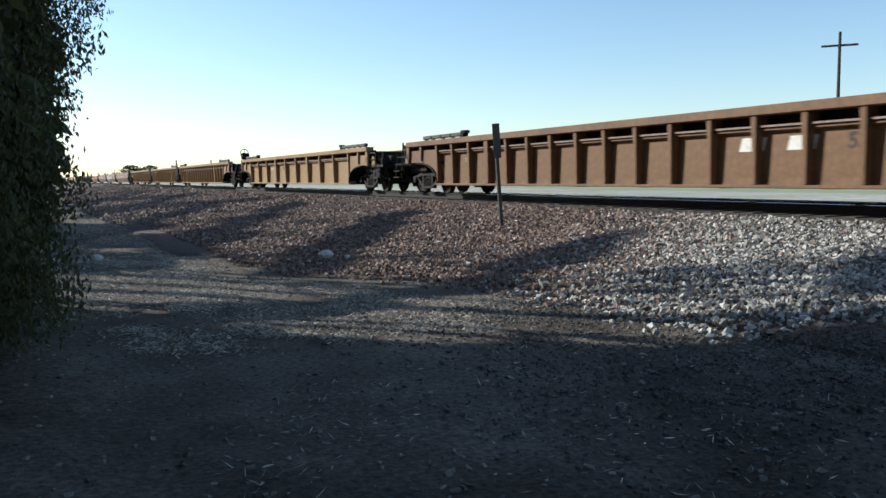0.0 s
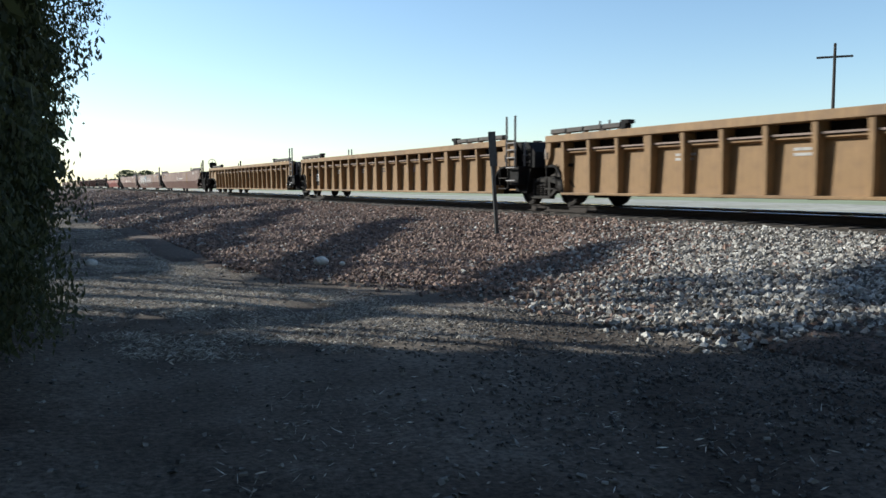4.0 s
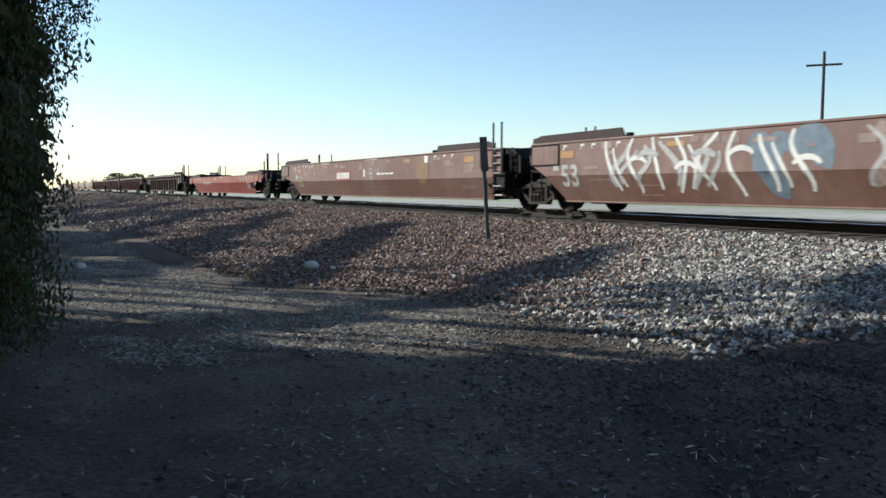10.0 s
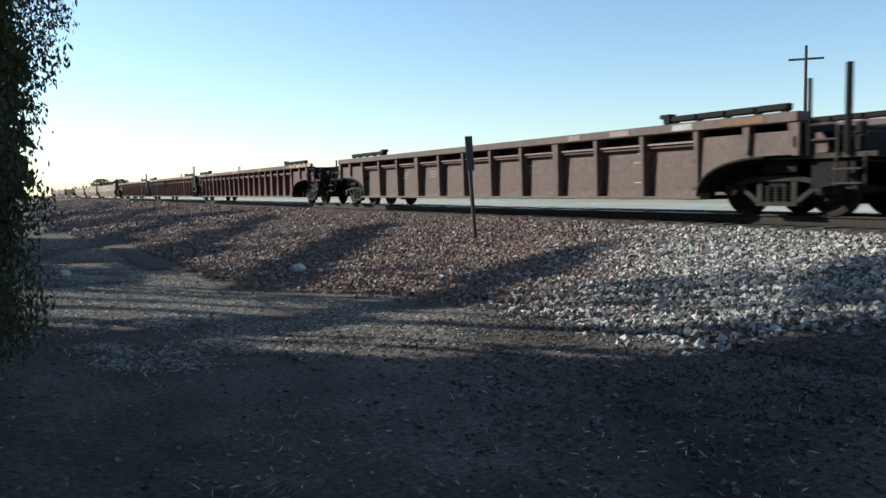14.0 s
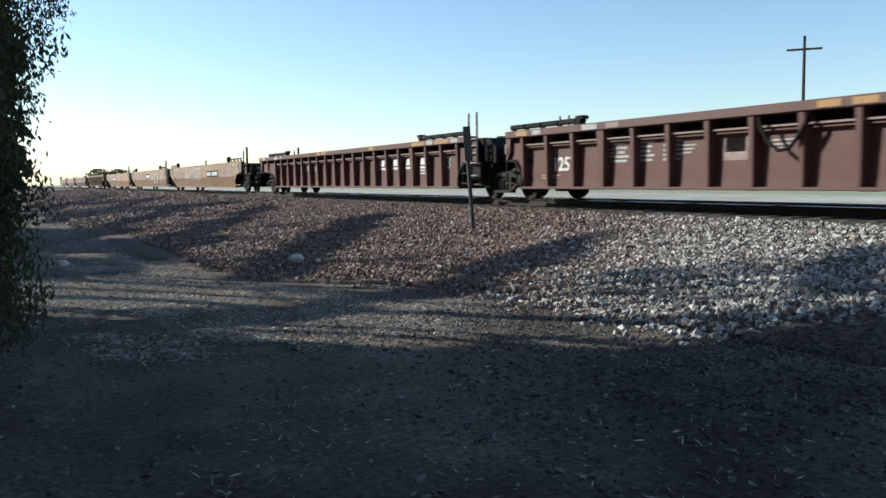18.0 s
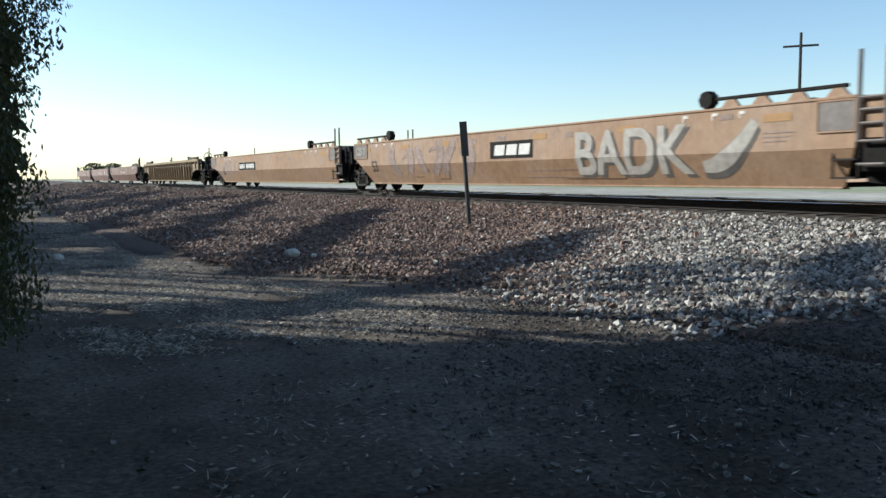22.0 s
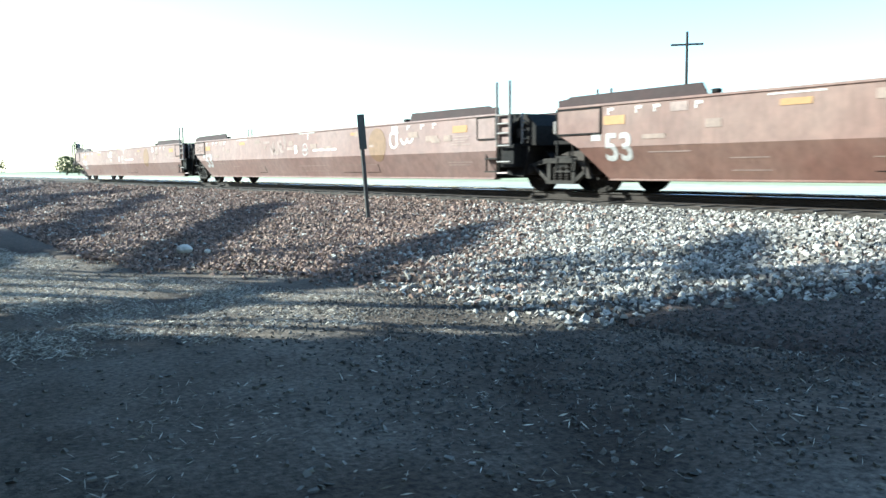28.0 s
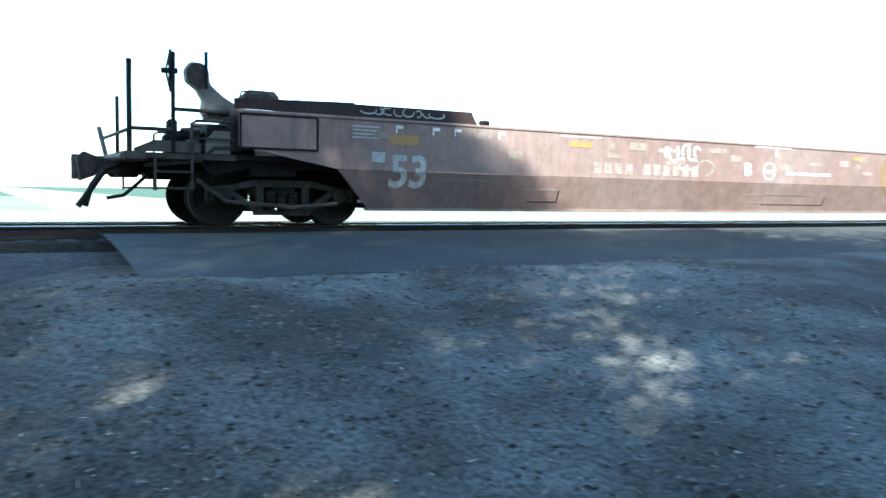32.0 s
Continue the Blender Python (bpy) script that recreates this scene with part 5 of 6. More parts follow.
words(14, 13.65, 0.52, "BADK", 1.28, M_PALEPAINT, x=-HALF - 0.007)
for width, mat, dx, drop in ((0.2, M_SHADOWPAINT, 0.002, 0.06), (0.14, M_PALEPAINT, 0.006, 0.0)):
    ribbon(14, [(17.35 + 1.2 * j / 12, 0.62 - drop + 0.75 * (j / 12) ** 2.2) for j in range(13)], width, mat, dx)
for i in (13, 14, 18):
    words(i, 1.32, 1.24, "125 T", 0.34, M_FADED if i == 18 else M_PALEPAINT, x=-HALF - 0.02)
throw_up(14, 4.0, 9.4, 0.5, 1.5, 6, 44, M_FADED, M_DUSTLIT, 0.05)
throw_up(15, 3.8, 7.4, 0.6, 1.5, 5, 45, M_FADED, M_DUSTLIT, 0.05)
throw_up(13, 16.9, 20.2, 0.7, 1.52, 4, 46, M_DUSTLIT, M_FADED, 0.04)
throw_up(13, 3.6, 6.6, 0.6, 1.5, 4, 47, M_FADED, M_DUSTLIT, 0.05)
# worn squares and paler repainted blocks
r1 = random.Random(5)
for i in (5, 6, 7, 13, 14, 15, 17, 18, 19):
    for k in range(9):
        d, z = r1.uniform(4.0, BUILT[i][1] - 3.0), r1.uniform(0.95, 1.45)
        bar(i, d, d + r1.uniform(0.12, 0.5), z, z + r1.uniform(0.05, 0.14), M_DUSTLIT if k % 3 else M_FADED)
for i in (13, 14, 15):
    L = BUILT[i][1]
    o = 4.6 if CARS[i][3] else 2.6
    words(i, o, 0.66, "53", 0.5, M_DARKTEXT)
    for d in (o - 0.6, o + 2.3, o + 5.0, o + 9.5, o + 12.5, L - 2.4):
        bar(i, d, d + 0.55, 1.34, 1.47, M_SIGNYELLOW)
    flags(i, (o + 0.4, o + 1.0, o + 1.6, L - 4.2, L - 3.5, L - 2.9), 1.56)
    bar(i, o + 3.0, o + 3.6, 0.46, 0.475, M_DARKTEXT)
    bar(i, o + 9.0, o + 11.2, 0.44, 0.455, M_FADED)
    bar(i, o + 9.0, o + 11.2, 0.60, 0.615, M_FADED)
    script_lines(i, L - 2.4, 1.15, 3, 0.6, M_FADED, 0.07)


# a hose that hangs in a loop from the top chord, and worn decals on the chord
bm = bmesh.new()
add_path_tube(bm, [(-HALF - 0.03, local(11, d), z) for d, z in ((8.9, 1.5), (8.95, 1.3), (9.1, 1.08), (9.3, 0.93), (9.5, 0.95), (9.68, 1.15), (9.8, 1.35), (9.84, 1.5))], 0.035, 8)
part("hanging_hose", bm, M_BLACK, BUILT[11][0], "black hose hanging in a loop")
for i in (10, 11, 12):
    n = BUILT[i][1]
    for d, w, mat in ((1.6, 0.5, M_SIGNYELLOW), (2.3, 0.35, M_GREYWHITE), (4.2, 0.5, M_GREYWHITE), (5.0, 0.4, M_FADED), (10.0, 0.42, M_SIGNYELLOW), (10.6, 0.42, M_SIGNYELLOW), (15.3, 0.42, M_SIGNYELLOW), (n - 4.2, 0.9, M_SIGNYELLOW), (n - 3.2, 0.4, M_GREYWHITE), (n - 2.7, 0.9, M_SIGNYELLOW), (n - 1.7, 0.4, M_GREYWHITE)):
        bar(i, d, d + w, 1.56, 1.67, mat, x=-HALF - 0.034)
for d, w, mat in ((20.6, 0.9, M_ORANGE), (19.4, 0.5, M_GREYWHITE), (17.6, 0.6, M_FADED), (16.2, 0.4, M_FADED)):
    bar(9, d, d + w, 1.56, 1.67, mat, x=-HALF - 0.034)
script_lines(9, 18.2, 1.18, 1, 0.4, M_GREYWHITE)
for z0, z1 in ((0.6, 0.62), (1.0, 1.02)):
    bar(9, 18.1, 18.55, z0, z1, M_GREYWHITE)
bar(11, 7.95, 8.5, 0.80, 1.2, M_FADED)
for k in range(3):
    script_lines(11, 4.95 + 0.75 * k, 1.2, 5, 0.5, M_GREYWHITE, 0.09, 0.05)
bar(4, 21.1, 21.85, 0.42, 1.22, M_BLACK, "placard")

# paint on the smooth cars follows the fold of the side
def fold_paint():
    for i, spec in enumerate(CARS):
        if spec[0] != "smooth":
            continue
        fold = CREASE + (TOP - spec[8]) * 0.1
        for ob in BUILT[i][0].children:
            if not any(m and m.name in PAINTED for m in ob.data.materials[:1]) or ob.name.split(".")[0] not in ("marking", "lettering", "graffiti_stroke", "number_board", "emblem", "seam"):
                continue
            zo = ob.matrix_basis.translation.z
            if min(v.co.z for v in ob.data.vertices) + zo >= fold:
                continue
            if ob.data.users > 1:
                ob.data = ob.data.copy()
            bm = bmesh.new()
            bm.from_mesh(ob.data)
            bmesh.ops.bisect_plane(bm, geom=list(bm.verts) + list(bm.edges) + list(bm.faces), plane_co=(0, 0, fold - zo), plane_no=(0, 0, 1))
            for v in bm.verts:
                dz = fold - (v.co.z + zo)
                if dz > 0:
                    v.co.x += 0.24 * dz / (fold - BOTTOM)
            bm.to_mesh(ob.data)
            bm.free()


PAINTED = [m.name for m in (M_WHITE, M_GREYWHITE, M_FADED, M_SIGNYELLOW, M_BLUEGREY, M_DUSTLIT, M_GOLD, M_RED, M_PALEPAINT, M_SHADOWPAINT, M_BLACK, M_DARKTEXT)]
fold_paint()

# ---- roadside things ----
def sign_post(x, y):
    post = new("sign_post")
    post.location = (x, y, ballast_z(x, y) - 0.10)
    post.rotation_euler = (radians(0.5), radians(-4.6), 0)
    tagged(post, "thin leaning metal sign post with a narrow plate", "sign post")
    part("post", box(-0.035, 0.035, -0.03, 0.03, 0, 2.2, 0.006), M_SIGNBACK, post)
    part("sign_plate", box(-0.085, 0.085, -0.045, -0.03, 1.5, 2.2, 0.004), M_SIGNBACK, post)
    return post


sign_post(8.5, 14.3)


def utility_pole(x, y, h, arm=2.2, turn=0.0):
    pole = new("utility_pole")
    pole.location = (x, y, -0.5)
    pole.rotation_euler = (0, 0, radians(turn))
    tagged(pole, "dark wooden utility pole with one crossarm, beyond the track", "utility pole", "poles along the line")
    part("pole", add_tube(bmesh.new(), (0, 0, 0), (0, 0, h), 0.13, 0.09, 10), M_POLE, pole)
    part("crossarm", box(-arm / 2, arm / 2, -0.07, 0.07, h - 0.95, h - 0.82, 0.01), M_POLE, pole)
    return pole


utility_pole(47.6, 36.5, 10.3, 2.2, -50)


def crossing_signal(x, y):
    sig = new("crossing_signal")
    sig.location = (x, y, -0.3)
    sig.rotation_euler = (0, 0, radians(-120))
    tagged(sig, "silver railway crossing signal mast with a white crossbuck", "crossing signal")
    part("mast", add_tube(bmesh.new(), (0, 0, 0), (0, 0, 4.6), 0.06, 0.055, 12), M_SILVER, sig)
    part("base", box(-0.25, 0.25, -0.25, 0.25, 0, 0.35, 0.03), M_SILVER, sig)
    for ang in (42, -42):
        bm = box(-0.55, 0.55, -0.015, 0.015, -0.115, 0.115, 0.004)
        bmesh.ops.rotate(bm, verts=bm.verts, matrix=Matrix.Rotation(radians(ang), 3, "Y"))
        part("crossbuck_blade", bm, M_REFLECT, sig, at=(0, -0.08 - 0.02 * (ang > 0), 3.75))
    part("junction_box", box(-0.12, 0.12, -0.18, 0.0, 3.0, 3.25, 0.01), M_SIGNBACK, sig)
    for sx in (-1, 1):
        lamp = part("lamp_hood", add_tube(bmesh.new(), (sx * 0.4, -0.2, 2.3), (sx * 0.4, 0.1, 2.3), 0.16, 0.16, 14), M_BLACK, sig)
        part("background_disc", add_tube(bmesh.new(), (sx * 0.4, 0.02, 2.3), (sx * 0.4, 0.04, 2.3), 0.3, 0.3, 18), M_BLACK, sig)
    part("lamp_arm", add_tube(bmesh.new(), (-0.4, 0, 2.3), (0.4, 0, 2.3), 0.03, 0.03, 8), M_SILVER, sig)
    return sig


crossing_signal(18.5, 6.3)

# asphalt by the crossing
def asphalt_z(x, y):
    return -0.40 + 0.30 * min(1.0, max(0.0, (x - 8.2) / 2.8)) + 0.015 * noise.noise((x * 0.7, y * 0.7, 3))


road = sheet("road", [8.3, 8.8, 9.4, 10.0, 10.6, 11.2, 11.8], spaced(-60, -1.2, -14, -1.2, 0.6), asphalt_z, [M_ASPHALT])
tagged(road, "worn asphalt of the road at the crossing", "road", kind="structure")

# ---- trees ----
def blades(name, p, size, rng, mat, parent, hang=0.9):
    """One mesh of many small leaf blades at the places p."""
    n = len(p)
    d = rng.normal(0, 0.45, (n, 3)) + np.array([0, 0, -hang])
    d /= np.linalg.norm(d, axis=1)[:, None]
    u = np.cross(d, rng.normal(0, 1, (n, 3)))
    u /= np.linalg.norm(u, axis=1)[:, None]
    d *= (size * rng.uniform(0.7, 1.5, n))[:, None]
    u *= (size * rng.uniform(0.16, 0.3, n))[:, None]
    v = np.stack([p, p + d * 0.45 - u, p + d, p + d * 0.55 + u], 1).reshape(-1, 3)
    return quads(name, v, np.arange(4 * n).reshape(n, 4), mat, parent)


def quads(name, v, f, mat, parent=None):
    me = bpy.data.meshes.new(name)
    me.vertices.add(len(v))
    me.vertices.foreach_set("co", np.ascontiguousarray(v, dtype=np.float32).ravel())
    me.loops.add(f.size)
    me.loops.foreach_set("vertex_index", np.ascontiguousarray(f, dtype=np.int32).ravel())
    me.polygons.add(len(f))
    me.polygons.foreach_set("loop_start", np.arange(0, f.size, 4, dtype=np.int32))
    me.update(calc_edges=True)
    me.shade_flat()
    me.materials.append(mat)
    return obj(name, me, parent)


def crown_points(rng, n, h, radius, z0, z1, lump):
    """Places for leaves: a shell with lumps and hollows, thinner inside. radius(u): the crown's radius at u from 0 (foot) to 1 (top)."""
    u = rng.random(n) ** 0.9
    ang = rng.uniform(0, math.tau, n)
    R = np.interp(u, *zip(*radius))
    ph = rng.uniform(0, math.tau, 6)
    R = R * (1 + lump * (0.5 * np.sin(3 * ang + 5 * u + ph[0]) + 0.4 * np.sin(5 * ang - 9 * u + ph[1]) + 0.35 * np.sin(9 * ang + 17 * u + ph[2]) + 0.3 * np.sin(14 * ang - 31 * u + ph[3])))
    r = R * (1 - rng.random(n) ** 1.6 * 0.55)
    z = z0 + (z1 - z0) * u
    return np.stack([r * np.cos(ang), r * np.sin(ang), z], 1) + rng.normal(0, 0.05, (n, 3))


def tree(name, x, y, h, radius, n, seed, label, foot=0.03, size=0.1, trunk=0.26, strings=0, lump=0.22):
    """A tapered trunk, limbs, a crown of leaf blades, and strings of leaves that hang out of it."""
    rng = np.random.default_rng(seed)
    t = new(name)
    t.location = (x, y, ground_z(x, y) - 0.05)
    tagged(t, label, "tree")
    bm = bmesh.new()
    p1, p2 = Vector((rng.uniform(-0.2, 0.2), rng.uniform(-0.2, 0.2), h * 0.25)), Vector((rng.uniform(-0.5, 0.5), rng.uniform(-0.5, 0.5), h * 0.7))
    add_tube(bm, (0, 0, 0), p1, trunk, trunk * 0.75, 9)
    add_tube(bm, p1, p2, trunk * 0.75, trunk * 0.3, 9)
    part("trunk", bm, M_BARK, t)
    for k in range(14):
        st = p1.lerp(p2, rng.uniform(0.1, 1.0))
        ang, u = rng.uniform(0, math.tau), rng.uniform(0.4, 0.95)
        r = float(np.interp(u, *zip(*radius))) * 0.85
        en = Vector((r * math.cos(ang), r * math.sin(ang), max(st.z + 0.3, u * h)))
        mid = st.lerp(en, 0.5) + Vector((0, 0, 0.04 * h * rng.random()))
        bm = bmesh.new()
        add_tube(bm, st, mid, trunk * 0.3, trunk * 0.18, 6)
        add_tube(bm, mid, en, trunk * 0.18, 0.02, 5)
        part("limb", bm, M_BARK, t)
    p = crown_points(rng, n, h, radius, h * foot, h, lump)
    if strings:
        c = p[rng.integers(0, len(p), strings)] * np.array([1.06, 1.06, 1.0])
        ln = rng.uniform(0.2, 0.9, strings)
        k = rng.random((strings, 30))
        q = c[:, None, :] + rng.normal(0, 0.05, (strings, 30, 3)) - np.stack([0 * k, 0 * k, k * ln[:, None]], 2)
        p = np.concatenate([p, q.reshape(-1, 3)])
    p = p[p[:, 2] > 0.05]
    blades("crown", p, size, rng, M_LEAF, t)
    return t


BROAD = [(0, 0.6), (0.1, 1.6), (0.2, 3.2), (0.35, 3.8), (0.8, 3.9), (0.93, 2.8), (1.0, 0.6)]
SKIRT = [(0, 2.86), (0.3, 2.90), (0.55, 3.0), (0.8, 3.2), (0.93, 3.2), (1.0, 2.4)]
TALL = [(0, 0.5), (0.3, 1.2), (0.45, 3.2), (0.7, 3.8), (0.9, 2.8), (1.0, 0.5)]
BUSH = [(0, 2.2), (0.3, 2.5), (0.7, 2.1), (1.0, 0.5)]
SLIM = [(0, 1.2), (0.3, 1.6), (0.7, 1.4), (1.0, 0.3)]
ROW = [(0, 1.4), (0.3, 2.0), (0.6, 2.5), (0.85, 1.8), (1.0, 0.4)]
BACK = [(0, 2.6), (0.3, 3.2), (0.6, 3.4), (0.85, 2.6), (1.0, 0.6)]
hanging = tree("pepper_tree", -2.74, 7.95, 4.4, SKIRT, 290000, 3, "large drooping pepper tree with dark feathery foliage", 0.02, 0.052, strings=50, lump=0.13)
r0 = np.random.default_rng(31)
blades("inner_crown", crown_points(r0, 70000, 4.6, [(u, min(2.62, r * 0.9)) for u, r in SKIRT], 0.1, 4.3, 0.1), 0.2, r0, M_LEAF, hanging)
# Trees out of view, placed and sized for the shade they throw.
tree("pepper_tree", -3.9, 13.0, 16.0, BROAD, 60000, 5, "tall spreading pepper tree over the path", 0.38, 0.17, strings=250, lump=0.2)
tree("pepper_tree", -3.6, 20.4, 4.0, BUSH, 30000, 4, "unseen small dense tree, added to shade the path", 0.0, 0.14, strings=100)
tree("pepper_tree", -3.2, 26.5, 4.8, BUSH, 30000, 6, "low dense pepper tree hanging to the ground", 0.0, 0.15, strings=200)
tree("pepper_tree", -3.6, 33.0, 5.4, BUSH, 20000, 7, "low dense pepper tree at the path's edge", 0.0, 0.18, strings=150)
tree("pepper_tree", -5.2, 5.6, 13.5, TALL, 26000, 8, "tall open pepper tree shading the crossing", 0.25, 0.2, strings=150, lump=0.35)
tree("pepper_tree", -5.6, -1.5, 12.5, TALL, 17000, 9, "tall open pepper tree behind the gravel lot", 0.3, 0.2, strings=120, lump=0.45)
# Unseen crown, added overhead to cut skylight on the near ground.
tree("pepper_tree", -3.6, -1.0, 9.4, [(0, 2.0), (0.15, 3.6), (0.4, 4.8), (0.8, 4.2), (1.0, 1.2)], 17000, 12, "unseen broad dense tree, added to dim the gravel lot", 0.6, 0.22, strings=0, lump=0.3)
tree("pepper_tree", -5.0, -8.8, 12.0, TALL, 12000, 11, "tall open pepper tree by the road", 0.3, 0.2, strings=120, lump=0.45)
# Unseen back row, added to block low skylight.
for k in range(5):
    tree("pepper_tree", -10.5 - 0.5 * (k % 2), -9.0 + 6.6 * k, 10.5 + (k * 3) % 2, BACK, 22000, 40 + k, "unseen dense tree, added to block skylight on the lot", 0.0, 0.24, strings=60)


def shade_tree(y, zc, ry, rz, tilt, seed, x=-4.6, dense=1900):
    """An unseen thin-stemmed tree, added for the shade of its flat, slanting crown."""
    rng = np.random.default_rng(seed)
    t = new("roadside_tree")
    z0 = ground_z(x, y) - 0.05
    t.location = (x, y, z0)
    tagged(t, "unseen flat-crowned tree, added to cast a band of shade", "tree")
    zc -= z0
    part("trunk", add_tube(bmesh.new(), (0, 0, 0), (0, 0, zc), 0.11, 0.06, 8), M_BARK, t)
    for k in range(6):
        s = -1 if k % 2 else 1
        bm = add_tube(bmesh.new(), (0, 0, zc * 0.8), (rng.uniform(-0.5, 0.5), s * ry * (0.35 + 0.1 * k), zc + s * ry * (0.35 + 0.1 * k) * tilt), 0.05, 0.015, 6)
        part("limb", bm, M_BARK, t)
    n = int(dense * ry)
    q = rng.normal(0, 1, (n, 3))
    q /= np.linalg.norm(q, axis=1)[:, None]
    q *= (rng.random(n) ** 0.4)[:, None] * (1 + 0.25 * np.sin(5 * q[:, 1] + seed) + 0.2 * np.sin(9 * q[:, 0] + 2 * seed))[:, None]
    p = np.stack([q[:, 0] * 0.8, q[:, 1] * ry, zc + q[:, 2] * rz + q[:, 1] * ry * tilt], 1)
    blades("crown", p, 0.16, rng, M_LEAF, t)


def shade_row(ax, ay, bx1, by1, n, thick, seed, dense=1900, x=-4.6):
    """A row of unseen trees, added so that their rising crowns shade the strip from (ax, ay) to (bx1, by1)."""
    run = SUN_DIR.x / SUN_DIR.z, SUN_DIR.y / SUN_DIR.z
    r = random.Random(seed)
    for j in range(n):
        f0, f1 = j / n, (j + 1) / n
        ends = []
        for f in (f0, f1):
            px, py = ax + (bx1 - ax) * f, ay + (by1 - ay) * f
            gz = -1.0 + 0.085 * max(0.0, px - 2.3)
            h = (px - x) / -run[0]
            ends.append((py + h * run[1], gz + h))
        (ya, za), (yb, zb) = ends
        dy = yb - ya
        shade_tree((ya + yb) / 2, (za + zb) / 2, abs(dy) / 2 * 1.15, thick * r.uniform(0.75, 1.25), (zb - za) / dy, seed + j, x + r.uniform(-0.15, 0.15), dense)


# Unseen rows, added to lay bands of shade on the path and the bank.
shade_row(1.0, 8.6, 8.6, 11.0, 3, 0.3, 70, 2600)
shade_row(3.6, 12.6, 9.2, 20.6, 3, 0.32, 80, 2300)
shade_row(1.2, 16.2, 4.4, 19.8, 2, 0.6, 84, 2600)
shade_row(3.0, 19.0, 9.0, 31.0, 3, 0.34, 88)
shade_row(1.0, 24.0, 8.0, 40.0, 3, 0.4, 92)
shade_row(1.5, 36.0, 9.0, 56.0, 3, 0.5, 96)
shade_row(1.0, 50.0, 9.0, 78.0, 3, 0.6, 110)
# Single unseen crowns, added for patches of shade near the crossing.
shade_tree(8.6, 7.0, 1.3, 0.7, 0.0, 99, -5.0)
for k, (y, zc, ry, rz, tilt, dense) in enumerate(((21.2, 10.9, 1.1, 0.16, 0.44, 700), (20.3, 10.2, 0.8, 0.2, 0.7, 620), (19.3, 9.6, 1.0, 0.15, 0.3, 700), (18.9, 11.5, 1.1, 0.2, 0.4, 800), (17.6, 11.9, 0.9, 0.3, 0.5, 900), (15.7, 7.5, 1.5, 0.5, 1.47, 5200), (17.7, 10.3, 1.2, 0.45, 1.47, 3600), (14.6, 7.9, 1.3, 0.5, 1.4, 4200), (14.15, 6.9, 1.5, 0.75, 1.47, 6500), (15.7, 9.3, 1.5, 0.75, 1.47, 6500))):
    shade_tree(y, zc, ry, rz, tilt, 101 + k, -4.6 + 0.25 * (k % 3), dense)
for k in (2, 4, 7):
    tree("roadside_tree", -5.2 - 0.4 * (k % 3), 38 + 8.0 * k + 1.5 * (k % 2), 10.5 + 1.4 * ((k * 7) % 3), ROW, 9000, 20 + k, "leafy tree in the row along the dirt path", 0.1, 0.26, strings=60)


def far_tree(x, y, h, w, seed, slim=False):
    rng = random.Random(seed)
    t = new("distant_tree")
    t.location = (x, y, -0.5)
    tagged(t, "slim dark tree far off on the horizon" if slim else "round dark tree far off beyond the fields", "tree", "far row of trees" if slim else "")
    part("trunk", add_tube(bmesh.new(), (0, 0, 0), (0, 0, h * 0.5), 0.25, 0.15, 6), M_BARK, t)
    vs, fs = [], []
    for _ in range(900):
        z = rng.uniform(0.12, 1.0)
        r = w / 2 * ((1 - z) ** 0.7 if slim else math.sqrt(max(0.0, 1 - (2 * z - 1.0) ** 2)) * 0.95 + 0.1) * math.sqrt(rng.random()) * rng.uniform(0.8, 1.2)
        ang = rng.uniform(0, math.tau)
        p = Vector((r * math.cos(ang), r * math.sin(ang), z * h))
        s = 0.05 * h
        d, u = Vector((rng.gauss(0, 1), rng.gauss(0, 1), rng.gauss(0, 1))).normalized() * s, Vector((rng.gauss(0, 1), rng.gauss(0, 1), rng.gauss(0, 1))).normalized() * s
        b0 = len(vs)
        vs += [p - d, p - u, p + d, p + u]
        fs.append((b0, b0 + 1, b0 + 2, b0 + 3))
    me = bpy.data.meshes.new("crown")
    me.from_pydata([tuple(v) for v in vs], [], fs)
    me.materials.append(M_LEAF_FAR)
    obj("crown", me, t)


def polar(az, d):
    return d * math.sin(radians(az)), d * math.cos(radians(az))


for k in range(13):
    az = 15.8 + 5.3 * k / 12
    far_tree(*polar(az, 420 + 10 * (k % 3)), 7.5 + 2.0 * ((k * 5) % 4) / 3, 3.0, 60 + k, True)
for az, d, h, w, sd in ((10.9, 240, 5.0, 6, 1), (11.6, 250, 3.8, 7, 6), (12.3, 255, 3.6, 8, 7), (12.9, 262, 3.2, 7, 8), (5.5, 300, 6.2, 8, 2), (6.1, 310, 5.4, 8, 3), (6.7, 320, 6.4, 8, 4), (5.8, 305, 5.0, 9, 5)):
    far_tree(*polar(az, d), h, w, sd)


# ---- loose stone ----
CORNERS = np.array([(x, y, z) for x in (-1, 1) for y in (-1, 1) for z in (-1, 1)], float)
FACES = np.array([(0, 1, 3, 2), (4, 6, 7, 5), (0, 4, 5, 1), (2, 3, 7, 6), (0, 2, 6, 4), (1, 5, 7, 3)])


